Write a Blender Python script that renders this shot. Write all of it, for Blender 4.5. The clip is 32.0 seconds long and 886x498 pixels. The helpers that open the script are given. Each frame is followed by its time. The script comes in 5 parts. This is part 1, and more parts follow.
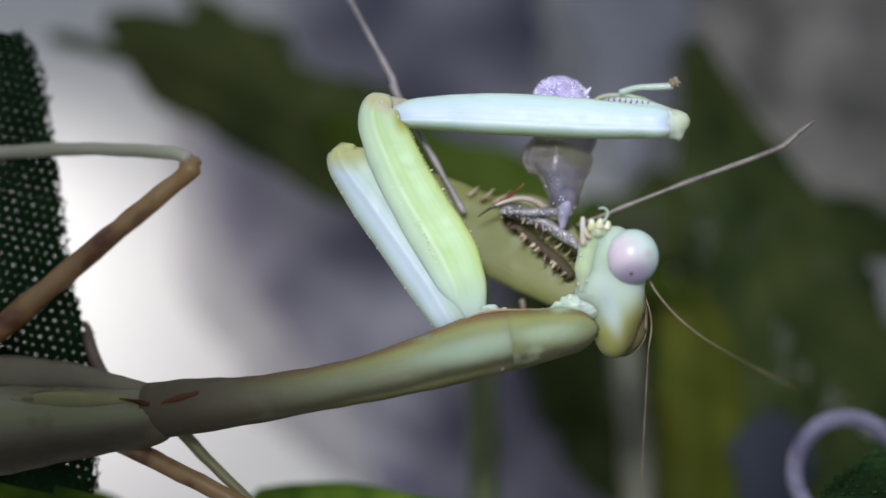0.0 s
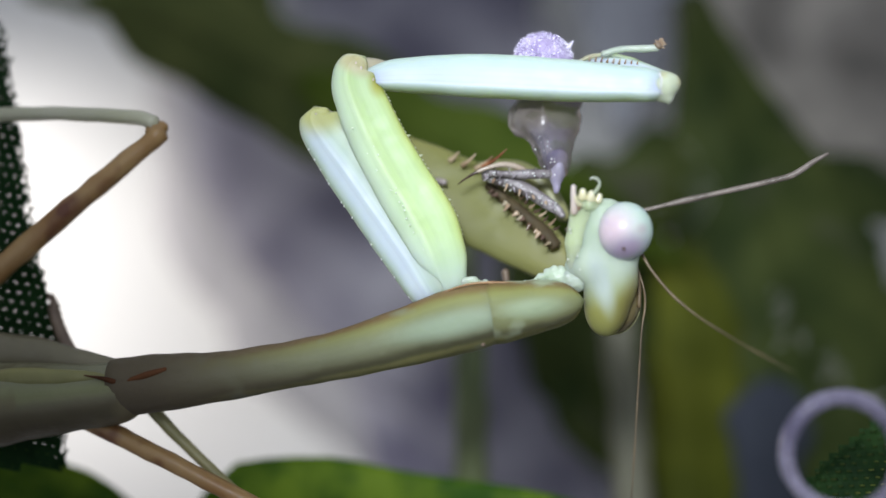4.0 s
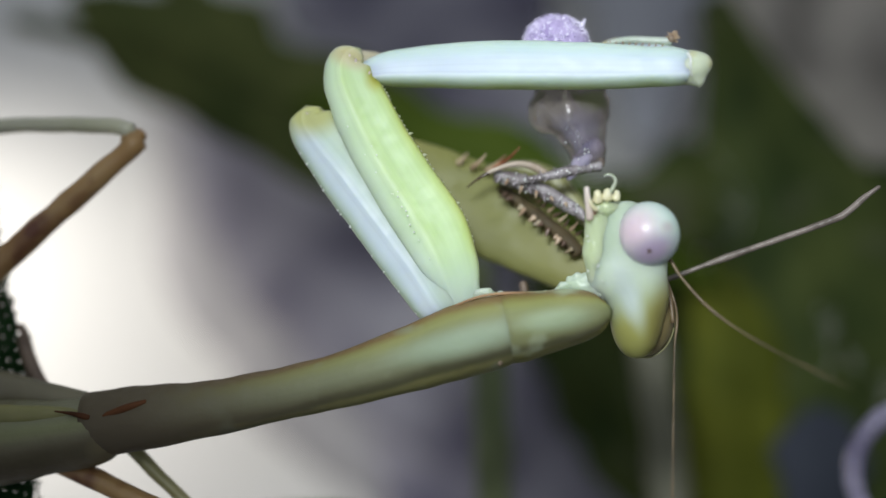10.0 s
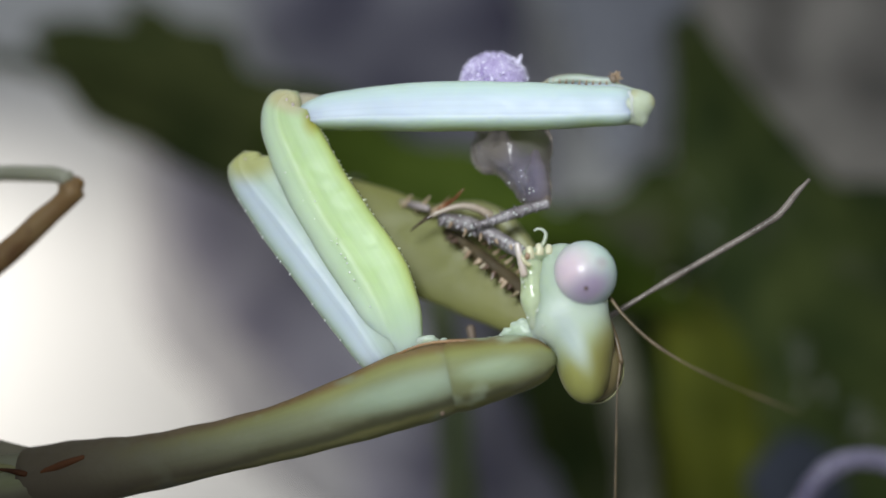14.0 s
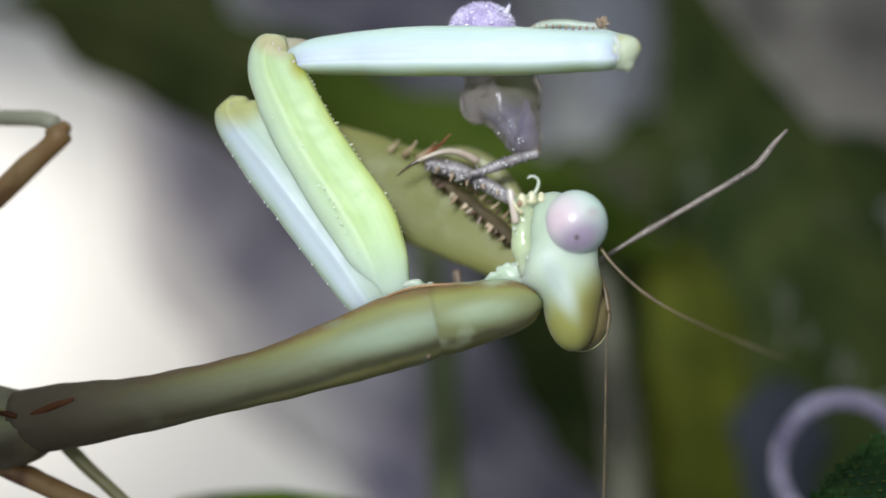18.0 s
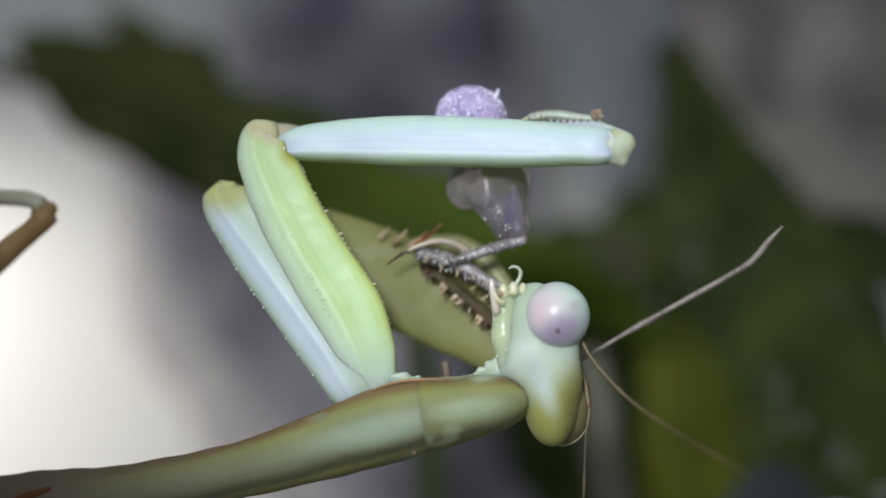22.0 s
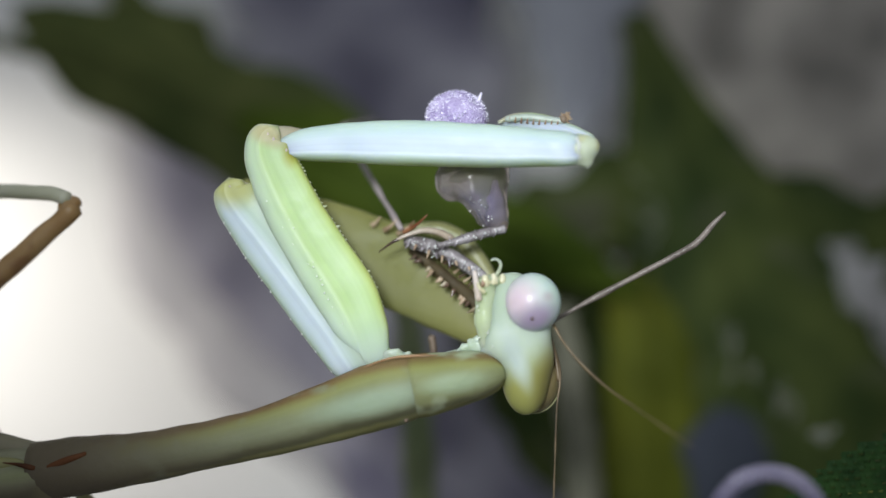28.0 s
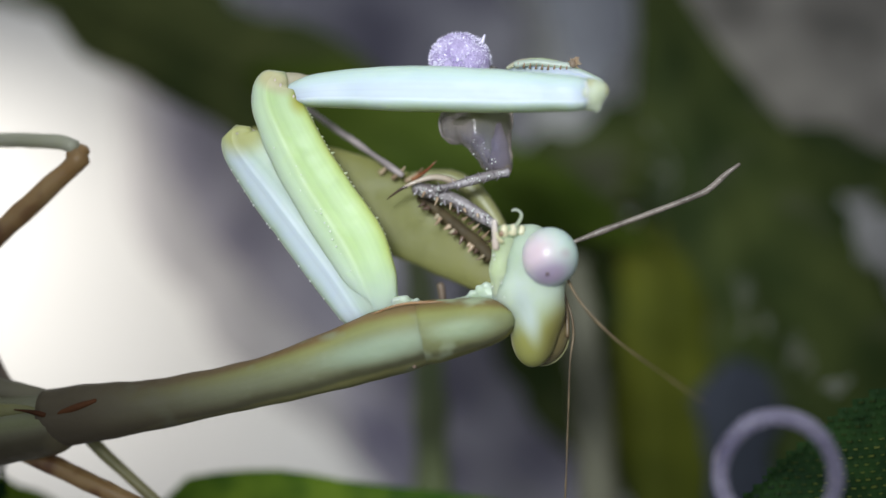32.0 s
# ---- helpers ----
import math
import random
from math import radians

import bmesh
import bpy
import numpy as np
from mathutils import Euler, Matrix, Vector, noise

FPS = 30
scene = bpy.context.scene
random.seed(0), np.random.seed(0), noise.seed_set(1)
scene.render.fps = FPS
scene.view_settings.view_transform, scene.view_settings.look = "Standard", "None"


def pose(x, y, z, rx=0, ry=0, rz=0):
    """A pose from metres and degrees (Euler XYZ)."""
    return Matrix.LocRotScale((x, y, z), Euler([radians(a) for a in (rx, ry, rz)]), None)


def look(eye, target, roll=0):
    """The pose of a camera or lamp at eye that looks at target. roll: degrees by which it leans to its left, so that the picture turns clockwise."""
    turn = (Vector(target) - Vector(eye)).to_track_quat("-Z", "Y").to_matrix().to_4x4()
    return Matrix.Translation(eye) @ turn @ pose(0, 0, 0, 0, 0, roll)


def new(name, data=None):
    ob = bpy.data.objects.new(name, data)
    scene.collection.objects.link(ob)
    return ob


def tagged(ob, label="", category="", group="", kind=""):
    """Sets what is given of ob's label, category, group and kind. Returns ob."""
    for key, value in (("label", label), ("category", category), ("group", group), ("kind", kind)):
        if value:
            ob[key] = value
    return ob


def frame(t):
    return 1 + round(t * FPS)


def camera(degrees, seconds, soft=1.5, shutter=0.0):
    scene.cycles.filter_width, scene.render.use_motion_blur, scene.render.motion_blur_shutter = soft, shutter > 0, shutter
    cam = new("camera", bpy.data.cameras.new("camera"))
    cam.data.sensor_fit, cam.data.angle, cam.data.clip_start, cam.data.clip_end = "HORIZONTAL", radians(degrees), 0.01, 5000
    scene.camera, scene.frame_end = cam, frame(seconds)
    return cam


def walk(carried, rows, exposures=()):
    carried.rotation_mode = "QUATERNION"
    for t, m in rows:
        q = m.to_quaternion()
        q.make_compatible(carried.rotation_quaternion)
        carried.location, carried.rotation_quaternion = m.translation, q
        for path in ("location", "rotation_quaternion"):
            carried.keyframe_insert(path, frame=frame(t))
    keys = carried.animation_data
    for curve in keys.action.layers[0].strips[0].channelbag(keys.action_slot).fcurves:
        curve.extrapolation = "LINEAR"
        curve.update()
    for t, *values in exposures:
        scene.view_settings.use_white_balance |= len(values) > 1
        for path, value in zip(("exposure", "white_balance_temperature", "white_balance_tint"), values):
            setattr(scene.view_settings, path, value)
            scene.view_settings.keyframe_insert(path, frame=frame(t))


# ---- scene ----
# All places below are in centimetres; CM turns them into metres.
CM = 0.01
cam = camera(40, 32.0)
cam.data.dof.use_dof = True
cam.data.dof.aperture_fstop = 12.0


def aim(x, y, z, yaw, pitch, roll):
    """The camera's pose from its place and its turn in degrees."""
    a, b = radians(yaw), radians(pitch)
    eye = Vector((x, y, z)) * CM
    return look(eye, eye + Vector((-math.sin(a) * math.cos(b), math.cos(a) * math.cos(b), math.sin(b))), roll)


walk(cam, [
    (0, aim(-0.205, -5.930, -0.345, 3.16, 5.79, 2.17)),
    (0.5, aim(-0.297, -5.776, -0.286, 2.57, 5.09, 2.62)),
    (1, aim(-0.347, -5.750, -0.388, 1.94, 5.57, 2.19)),
    (1.5, aim(-0.346, -5.721, -0.418, 1.47, 4.89, 2.00)),
    (2, aim(-0.275, -5.697, -0.352, 2.06, 4.10, 2.04)),
    (2.5, aim(-0.204, -5.671, -0.293, 2.59, 3.63, 2.60)),
    (3, aim(-0.158, -5.646, -0.269, 2.86, 3.82, 2.46)),
    (3.5, aim(-0.090, -5.660, -0.202, 3.24, 3.17, 2.28)),
    (5.5, aim(-0.074, -5.626, -0.348, 3.57, 5.80, 1.54)),
    (6, aim(-0.120, -5.597, -0.402, 3.11, 6.83, 1.49)),
    (6.5, aim(-0.015, -5.611, -0.392, 3.94, 6.82, 1.13)),
    (7, aim(0.029, -5.578, -0.381, 4.44, 6.77, 1.37)),
    (7.5, aim(0.039, -5.536, -0.373, 4.85, 6.69, 1.00)),
    (8, aim(0.004, -5.365, -0.337, 4.90, 6.68, 0.98)),
    (8.5, aim(-0.036, -5.170, -0.338, 4.57, 7.35, 0.48)),
    (9, aim(-0.113, -5.056, -0.421, 3.87, 7.89, 0.69)),
    (9.5, aim(-0.109, -5.026, -0.397, 4.14, 7.13, 0.79)),
    (10, aim(-0.049, -5.030, -0.396, 4.70, 6.24, 0.47)),
    (10.5, aim(0.005, -5.025, -0.332, 4.78, 6.42, 0.21)),
    (11, aim(0.097, -4.970, -0.294, 5.43, 6.33, -0.58)),
    (11.5, aim(0.183, -4.930, -0.174, 5.48, 6.73, -0.62)),
    (12, aim(0.240, -4.895, -0.059, 4.99, 6.78, -1.15)),
    (12.5, aim(0.273, -4.914, -0.168, 4.67, 6.75, -1.05)),
    (13, aim(0.249, -4.937, -0.243, 4.28, 6.35, -0.97)),
    (13.5, aim(0.271, -4.891, -0.268, 4.68, 5.77, -0.69)),
    (14, aim(0.243, -4.913, -0.197, 5.39, 6.26, -0.50)),
    (14.5, aim(0.230, -4.910, -0.197, 5.27, 6.54, -0.46)),
    (16.5, aim(0.237, -4.907, -0.273, 4.80, 5.52, -0.64)),
    (17, aim(0.251, -4.915, -0.237, 5.01, 4.79, -0.76)),
    (17.5, aim(0.228, -4.918, -0.246, 4.96, 4.60, -0.59)),
    (18, aim(0.255, -4.941, -0.233, 4.88, 4.03, -0.45)),
    (18.5, aim(0.285, -4.916, -0.256, 4.61, 4.31, -0.27)),
    (19, aim(0.347, -4.911, -0.299, 4.67, 4.62, -0.57)),
    (19.5, aim(0.357, -4.926, -0.232, 4.62, 3.75, -0.16)),
    (20, aim(0.376, -4.919, -0.207, 4.44, 3.31, -0.19)),
    (20.5, aim(0.351, -4.911, -0.099, 4.85, 3.77, -0.36)),
    (21, aim(0.303, -4.891, -0.021, 4.81, 5.66, -0.21)),
    (21.5, aim(0.274, -4.895, 0.011, 4.76, 6.09, 0.23)),
    (22, aim(0.287, -4.873, -0.025, 4.82, 6.04, 0.68)),
    (22.5, aim(0.301, -4.824, -0.034, 5.02, 5.99, 0.49)),
    (23, aim(0.294, -4.839, 0.025, 4.36, 5.47, 0.14)),
    (23.5, aim(0.257, -4.911, 0.094, 4.86, 5.19, -0.33)),
    (24, aim(0.275, -5.017, 0.097, 5.02, 4.28, 0.55)),
    (24.5, aim(0.305, -5.167, 0.127, 5.12, 3.60, 0.72)),
    (25, aim(0.319, -5.309, 0.110, 5.30, 3.06, 0.83)),
    (25.5, aim(0.378, -5.441, 0.122, 5.45, 3.10, 0.61)),
    (27.5, aim(0.305, -5.528, 0.377, 3.84, 0.09, -0.33)),
    (28, aim(0.280, -5.529, 0.299, 3.54, 1.57, 0.13)),
    (28.5, aim(0.262, -5.553, 0.273, 3.24, 1.75, 0.22)),
    (29, aim(0.255, -5.540, 0.248, 3.15, 1.46, -0.03)),
    (29.5, aim(0.288, -5.529, 0.271, 3.57, 0.97, -0.26)),
    (30, aim(0.352, -5.502, 0.286, 4.16, -0.03, -0.50)),
    (30.5, aim(0.339, -5.481, 0.247, 4.43, 0.42, -0.24)),
    (31, aim(0.368, -5.510, 0.313, 4.64, -0.55, -0.52)),
    (31.5, aim(0.378, -5.498, 0.246, 5.07, -0.14, -0.15)),
    (32, aim(0.326, -5.500, 0.200, 4.42, 0.08, -0.01)),
], [(0, -0.02, 6200, 14), (1, 0.0, 6220, 14), (2, 0.19, 6260, 13), (3, 0.25, 6290, 13), (6, 0, 6400, 11), (9, -0.06, 6500, 10), (11, -0.04, 6500, 10), (12, -0.18, 6500, 10), (14, -0.16, 6500, 10), (17, 0.08, 6500, 10), (20, 0.13, 6500, 10), (21, -0.13, 6500, 10), (22, -0.18, 6500, 10), (24, -0.15, 6500, 10), (25, -0.08, 6500, 10), (28, 0, 6500, 10), (31, -0.06, 6500, 10), (32, 0.03, 6500, 10)])

# ---- light ----
world = bpy.data.worlds.new("world")
scene.world = world
world.use_nodes = True
world.node_tree.nodes["Background"].inputs["Color"].default_value = (0.59, 0.64, 0.71, 1)
world.node_tree.nodes["Background"].inputs["Strength"].default_value = 0.68


def lamp(name, kind, eye, target, watts, colour, size):
    data = bpy.data.lights.new(name, kind)
    data.energy, data.color = watts, colour
    if kind == "SPOT":
        data.spot_size, data.spot_blend, data.shadow_soft_size = radians(size), 1.0, 0.008
    else:
        data.size = size
    ob = new(name, data)
    ob.matrix_world = look(Vector(eye) * CM, Vector(target) * CM)
    return ob


# a small cold LED torch over the camera's side, and an unseen spot added to brighten the white wall
lamp("torch", "SPOT", (-0.9, -6.9, 2.2), (0.05, 0, 0.4), 0.272, (0.87, 0.93, 0.96), 33)
lamp("wall_fill", "SPOT", (-9.3, 1.2, 2.0), (-4.9, 5.6, 0.0), 0.365, (1.0, 0.96, 0.9), 45)


# ---- materials ----
def surface(name, a, b, scale, rough=0.5, bump=0.2, sub=0.0, spot=None, spot_scale=90, metal=0.0, spec=0.5, detail=6.0, glass=0.0, fade=None, patch=None, bands=None):
    """A procedural surface of two colours in noise, with speckles of a third, relief and some translucency."""
    m = bpy.data.materials.new(name)
    m.use_nodes = True
    t = m.node_tree
    n, l = t.nodes, t.links
    p = n["Principled BSDF"]
    co = n.new("ShaderNodeTexCoord")
    big = n.new("ShaderNodeTexNoise")
    big.inputs["Scale"].default_value, big.inputs["Detail"].default_value = scale, detail
    l.new(co.outputs["Object"], big.inputs["Vector"])
    ramp = n.new("ShaderNodeValToRGB")
    ramp.color_ramp.elements[0].position, ramp.color_ramp.elements[1].position = 0.35, 0.65
    ramp.color_ramp.elements[0].color, ramp.color_ramp.elements[1].color = (*a, 1), (*b, 1)
    l.new(big.outputs["Fac"], ramp.inputs["Fac"])
    colour = ramp.outputs["Color"]
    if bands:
        # stripes of colour across a limb, mostly pigment with some painted shade and highlight, from its lower or left
        # edge (-1) to the other (1), broken up by the noise
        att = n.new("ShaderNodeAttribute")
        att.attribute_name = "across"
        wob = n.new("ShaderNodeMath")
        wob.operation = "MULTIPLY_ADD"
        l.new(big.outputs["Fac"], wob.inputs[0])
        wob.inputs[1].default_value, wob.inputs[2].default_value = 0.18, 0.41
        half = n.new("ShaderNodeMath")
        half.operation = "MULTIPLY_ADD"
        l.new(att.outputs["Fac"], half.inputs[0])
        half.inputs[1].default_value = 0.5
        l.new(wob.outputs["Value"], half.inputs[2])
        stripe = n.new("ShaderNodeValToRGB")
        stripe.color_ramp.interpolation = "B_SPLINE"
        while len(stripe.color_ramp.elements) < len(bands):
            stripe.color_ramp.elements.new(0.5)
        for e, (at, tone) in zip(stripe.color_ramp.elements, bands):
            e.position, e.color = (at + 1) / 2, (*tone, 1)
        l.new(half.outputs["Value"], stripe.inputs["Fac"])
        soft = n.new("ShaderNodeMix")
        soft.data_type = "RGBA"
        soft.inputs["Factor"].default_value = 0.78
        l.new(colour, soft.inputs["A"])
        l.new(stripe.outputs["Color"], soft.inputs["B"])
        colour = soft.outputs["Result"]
        # fine streaks that run along the limb
        grain = n.new("ShaderNodeCombineXYZ")
        l.new(att.outputs["Fac"], grain.inputs["X"])
        l.new(wob.outputs["Value"], grain.inputs["Y"])
        veins = n.new("ShaderNodeTexNoise")
        veins.inputs["Scale"].default_value, veins.inputs["Detail"].default_value = 4, 4
        l.new(grain.outputs["Vector"], veins.inputs["Vector"])
        gain = n.new("ShaderNodeMapRange")
        l.new(veins.outputs["Fac"], gain.inputs["Value"])
        gain.inputs["From Min"].default_value, gain.inputs["From Max"].default_value = 0.3, 0.7
        gain.inputs["To Min"].default_value, gain.inputs["To Max"].default_value = 0.91, 1.06
        lit = n.new("ShaderNodeMix")
        lit.data_type, lit.blend_type = "RGBA", "MULTIPLY"
        lit.inputs["Factor"].default_value = 1.0
        l.new(colour, lit.inputs["A"])
        l.new(gain.outputs["Result"], lit.inputs["B"])
        colour = lit.outputs["Result"]
    fine = n.new("ShaderNodeTexNoise")
    fine.inputs["Scale"].default_value, fine.inputs["Detail"].default_value = scale * 7, 4
    l.new(co.outputs["Object"], fine.inputs["Vector"])
    if spot:
        sp = n.new("ShaderNodeTexNoise")
        sp.inputs["Scale"].default_value = spot_scale
        l.new(co.outputs["Object"], sp.inputs["Vector"])
        sr = n.new("ShaderNodeValToRGB")
        sr.color_ramp.elements[0].position, sr.color_ramp.elements[1].position = 0.55, 0.68
        l.new(sp.outputs["Fac"], sr.inputs["Fac"])
        mix = n.new("ShaderNodeMix")
        mix.data_type = "RGBA"
        l.new(sr.outputs["Color"], mix.inputs["Factor"])
        l.new(colour, mix.inputs["A"])
        mix.inputs["B"].default_value = (*spot, 1)
        colour = mix.outputs["Result"]
    for fade, patch in [(fade, None)] + [(None, q) for q in patch or ()]:
        # colour that changes along a line (fade: from, to, colour, way) or in a spot (patch: place, turn, radii,
        # softness, colour), in cm
        if not (fade or patch):
            continue
        place = n.new("ShaderNodeVectorMath")
        rng = n.new("ShaderNodeMapRange")
        rng.interpolation_type = "SMOOTHSTEP"
        if fade:
            place.operation = "DOT_PRODUCT"
            place.inputs[1].default_value = fade[3] if len(fade) > 3 else (1, 0, 0)
            l.new(co.outputs["Object"], place.inputs[0])
            lo, hi, tone = fade[0] * CM, fade[1] * CM, fade[2]
        else:
            place.operation = "LENGTH"
            here = n.new("ShaderNodeMapping")
            here.vector_type = "TEXTURE"
            here.inputs["Location"].default_value = [c * CM for c in patch[0]]
            here.inputs["Rotation"].default_value = (0, radians(patch[1]), 0)
            here.inputs["Scale"].default_value = [c * CM for c in patch[2]]
            l.new(co.outputs["Object"], here.inputs["Vector"])
            l.new(here.outputs["Vector"], place.inputs[0])
            lo, hi, tone = 1 + patch[3], max(1 - patch[3], 0), patch[4]
        l.new(place.outputs["Value"], rng.inputs["Value"])
        rng.inputs["From Min"].default_value, rng.inputs["From Max"].default_value = lo, hi
        tint = n.new("ShaderNodeMix")
        tint.data_type = "RGBA"
        l.new(rng.outputs["Result"], tint.inputs["Factor"])
        l.new(colour, tint.inputs["A"])
        tint.inputs["B"].default_value = (*tone, 1)
        colour = tint.outputs["Result"]
    l.new(colour, p.inputs["Base Color"])
    p.inputs["Metallic"].default_value = metal
    # gloss is uneven: wet in places, dull in others
    gloss = n.new("ShaderNodeMapRange")
    l.new(fine.outputs["Fac"], gloss.inputs["Value"])
    gloss.inputs["From Min"].default_value, gloss.inputs["From Max"].default_value = 0.35, 0.65
    gloss.inputs["To Min"].default_value, gloss.inputs["To Max"].default_value = rough * 0.88, min(rough * 1.15, 1.0)
    l.new(gloss.outputs["Result"], p.inputs["Roughness"])
    p.inputs["Specular IOR Level"].default_value = spec
    if sub:
        p.inputs["Subsurface Weight"].default_value = sub
        p.inputs["Subsurface Radius"].default_value = (1.0, 1.0, 0.7)
        p.inputs["Subsurface Scale"].default_value = 0.0016
    p.inputs["Transmission Weight"].default_value = glass
    if glass:
        p.inputs["IOR"].default_value = 1.2
    bp = n.new("ShaderNodeBump")
    bp.inputs["Strength"].default_value, bp.inputs["Distance"].default_value = bump, 0.00008
    l.new(fine.outputs["Fac"], bp.inputs["Height"])
    l.new(bp.outputs["Normal"], p.inputs["Normal"])
    return m

# Dark rear fade: part brown skin, part the torch's falloff put into the colour.
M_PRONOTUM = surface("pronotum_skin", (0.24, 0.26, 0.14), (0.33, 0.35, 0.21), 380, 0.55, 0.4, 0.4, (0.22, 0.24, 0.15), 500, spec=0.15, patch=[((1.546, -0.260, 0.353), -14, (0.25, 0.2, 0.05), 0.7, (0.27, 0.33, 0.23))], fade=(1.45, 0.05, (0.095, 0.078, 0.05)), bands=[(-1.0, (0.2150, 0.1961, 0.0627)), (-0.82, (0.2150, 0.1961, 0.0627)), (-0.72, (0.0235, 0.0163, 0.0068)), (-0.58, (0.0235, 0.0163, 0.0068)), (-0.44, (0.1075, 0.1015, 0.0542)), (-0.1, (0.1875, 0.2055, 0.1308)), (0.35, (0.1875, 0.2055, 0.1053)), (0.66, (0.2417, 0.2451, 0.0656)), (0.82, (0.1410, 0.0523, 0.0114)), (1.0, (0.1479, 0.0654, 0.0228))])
# Lobe colours are lowered in place of the torch's falloff.
M_LOBE = surface("front_lobe_skin", (0.251, 0.288, 0.144), (0.340, 0.367, 0.213), 420, 0.55, 0.5, 0.5, (0.305, 0.349, 0.228), 600, spec=0.14, patch=[((1.905, -0.260, 0.440), -8, (0.136, 0.156, 0.041), 0.6, (0.269, 0.324, 0.206))], bands=[(-1.0, (0.193, 0.171, 0.044)), (-0.84, (0.193, 0.171, 0.044)), (-0.74, (0.0403, 0.0295, 0.0114)), (-0.64, (0.0538, 0.0393, 0.0171)), (-0.5, (0.180, 0.184, 0.083)), (0.35, (0.193, 0.212, 0.104)), (0.64, (0.235, 0.235, 0.053)), (0.82, (0.118, 0.041, 0.008)), (1.0, (0.129, 0.056, 0.016))])
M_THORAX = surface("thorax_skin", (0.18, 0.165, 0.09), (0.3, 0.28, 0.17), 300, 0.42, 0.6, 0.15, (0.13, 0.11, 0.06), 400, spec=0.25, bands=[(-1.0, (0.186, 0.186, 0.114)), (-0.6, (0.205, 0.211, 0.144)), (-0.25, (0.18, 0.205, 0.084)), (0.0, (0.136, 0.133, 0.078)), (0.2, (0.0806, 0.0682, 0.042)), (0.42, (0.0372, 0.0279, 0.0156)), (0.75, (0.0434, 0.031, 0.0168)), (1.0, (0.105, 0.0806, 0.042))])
M_KEEL = surface("brown_keel", (0.24, 0.11, 0.04), (0.38, 0.22, 0.1), 500, 0.45, 0.2, 0.3)
M_COXA = surface("coxa_skin", (0.42, 0.54, 0.26), (0.56, 0.65, 0.44), 300, 0.46, 0.12, 0.7, spec=0.28, fade=(0.72, 1.02, (0.5, 0.62, 0.5), (0, 0, -1)), patch=[((0.0, -0.05, 0.03), 20, (0.10, 0.1, 0.05), 0.6, (0.45, 0.42, 0.24)), ((0.10, -0.05, -0.06), 0, (0.035, 0.1, 0.05), 0.8, (0.36, 0.36, 0.06))], bands=[(-1.0, (0.432, 0.546, 0.385)), (-0.75, (0.45, 0.565, 0.422)), (-0.45, (0.476, 0.625, 0.384)), (-0.3, (0.564, 0.693, 0.445)), (-0.18, (0.397, 0.556, 0.207)), (0.1, (0.423, 0.586, 0.267)), (0.35, (0.467, 0.625, 0.340)), (0.62, (0.423, 0.586, 0.267)), (0.88, (0.406, 0.547, 0.148)), (1.0, (0.406, 0.456, 0.053))])
M_COXA_FAR = surface("coxa_inner_skin", (0.48, 0.57, 0.48), (0.57, 0.64, 0.56), 300, 0.4, 0.12, 0.7, spec=0.28, patch=[((0.890, -0.100, 1.482), 0, (0.13, 0.1, 0.09), 0.6, (0.4, 0.41, 0.17))], bands=[(-1.0, (0.409, 0.528, 0.343)), (-0.88, (0.428, 0.547, 0.426)), (-0.68, (0.456, 0.528, 0.603)), (-0.3, (0.493, 0.557, 0.645)), (0.0, (0.428, 0.547, 0.468)), (0.3, (0.446, 0.557, 0.416)), (1.0, (0.428, 0.538, 0.333))])
# Pale band at -0.58 is the lower ridge's highlight, put into the colour.
M_FEMUR = surface("femur_skin", (0.52, 0.65, 0.58), (0.62, 0.72, 0.69), 300, 0.42, 0.1, 0.7, spec=0.28, bands=[(-1.0, (0.383, 0.45, 0.11)), (-0.9, (0.435, 0.549, 0.368)), (-0.72, (0.479, 0.594, 0.552)), (-0.58, (0.6, 0.675, 0.708)), (-0.46, (0.496, 0.567, 0.672)), (0.0, (0.496, 0.558, 0.681)), (0.35, (0.47, 0.576, 0.616)), (0.7, (0.435, 0.567, 0.515)), (1.0, (0.4, 0.531, 0.423))])
# Far femur: darker and more olive than the near one.
M_FEMUR_FAR = surface("femur_far_skin", (0.17, 0.175, 0.052), (0.225, 0.22, 0.08), 160, 0.5, 0.1, 0.4, spec=0.2, patch=[((1.40, 0.1, 1.13), 35, (0.36, 0.4, 0.06), 0.9, (0.19, 0.19, 0.085))])
M_KNEE = surface("knee_skin", (0.44, 0.5, 0.3), (0.54, 0.6, 0.44), 400, 0.36, 0.2, 0.6, (0.46, 0.44, 0.22), 700, spec=0.32)
# Face colours lowered for the torch's falloff; they turn olive towards the lower right.
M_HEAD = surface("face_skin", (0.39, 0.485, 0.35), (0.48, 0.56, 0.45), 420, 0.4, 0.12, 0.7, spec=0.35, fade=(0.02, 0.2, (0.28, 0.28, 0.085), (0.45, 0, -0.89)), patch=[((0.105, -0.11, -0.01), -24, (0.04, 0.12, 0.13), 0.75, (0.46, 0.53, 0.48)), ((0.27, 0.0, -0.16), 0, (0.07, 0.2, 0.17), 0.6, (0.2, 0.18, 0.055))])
M_CLYPEUS = surface("clypeus_skin", (0.42, 0.5, 0.29), (0.54, 0.6, 0.43), 420, 0.22, 0.15, 0.7, spec=0.5)
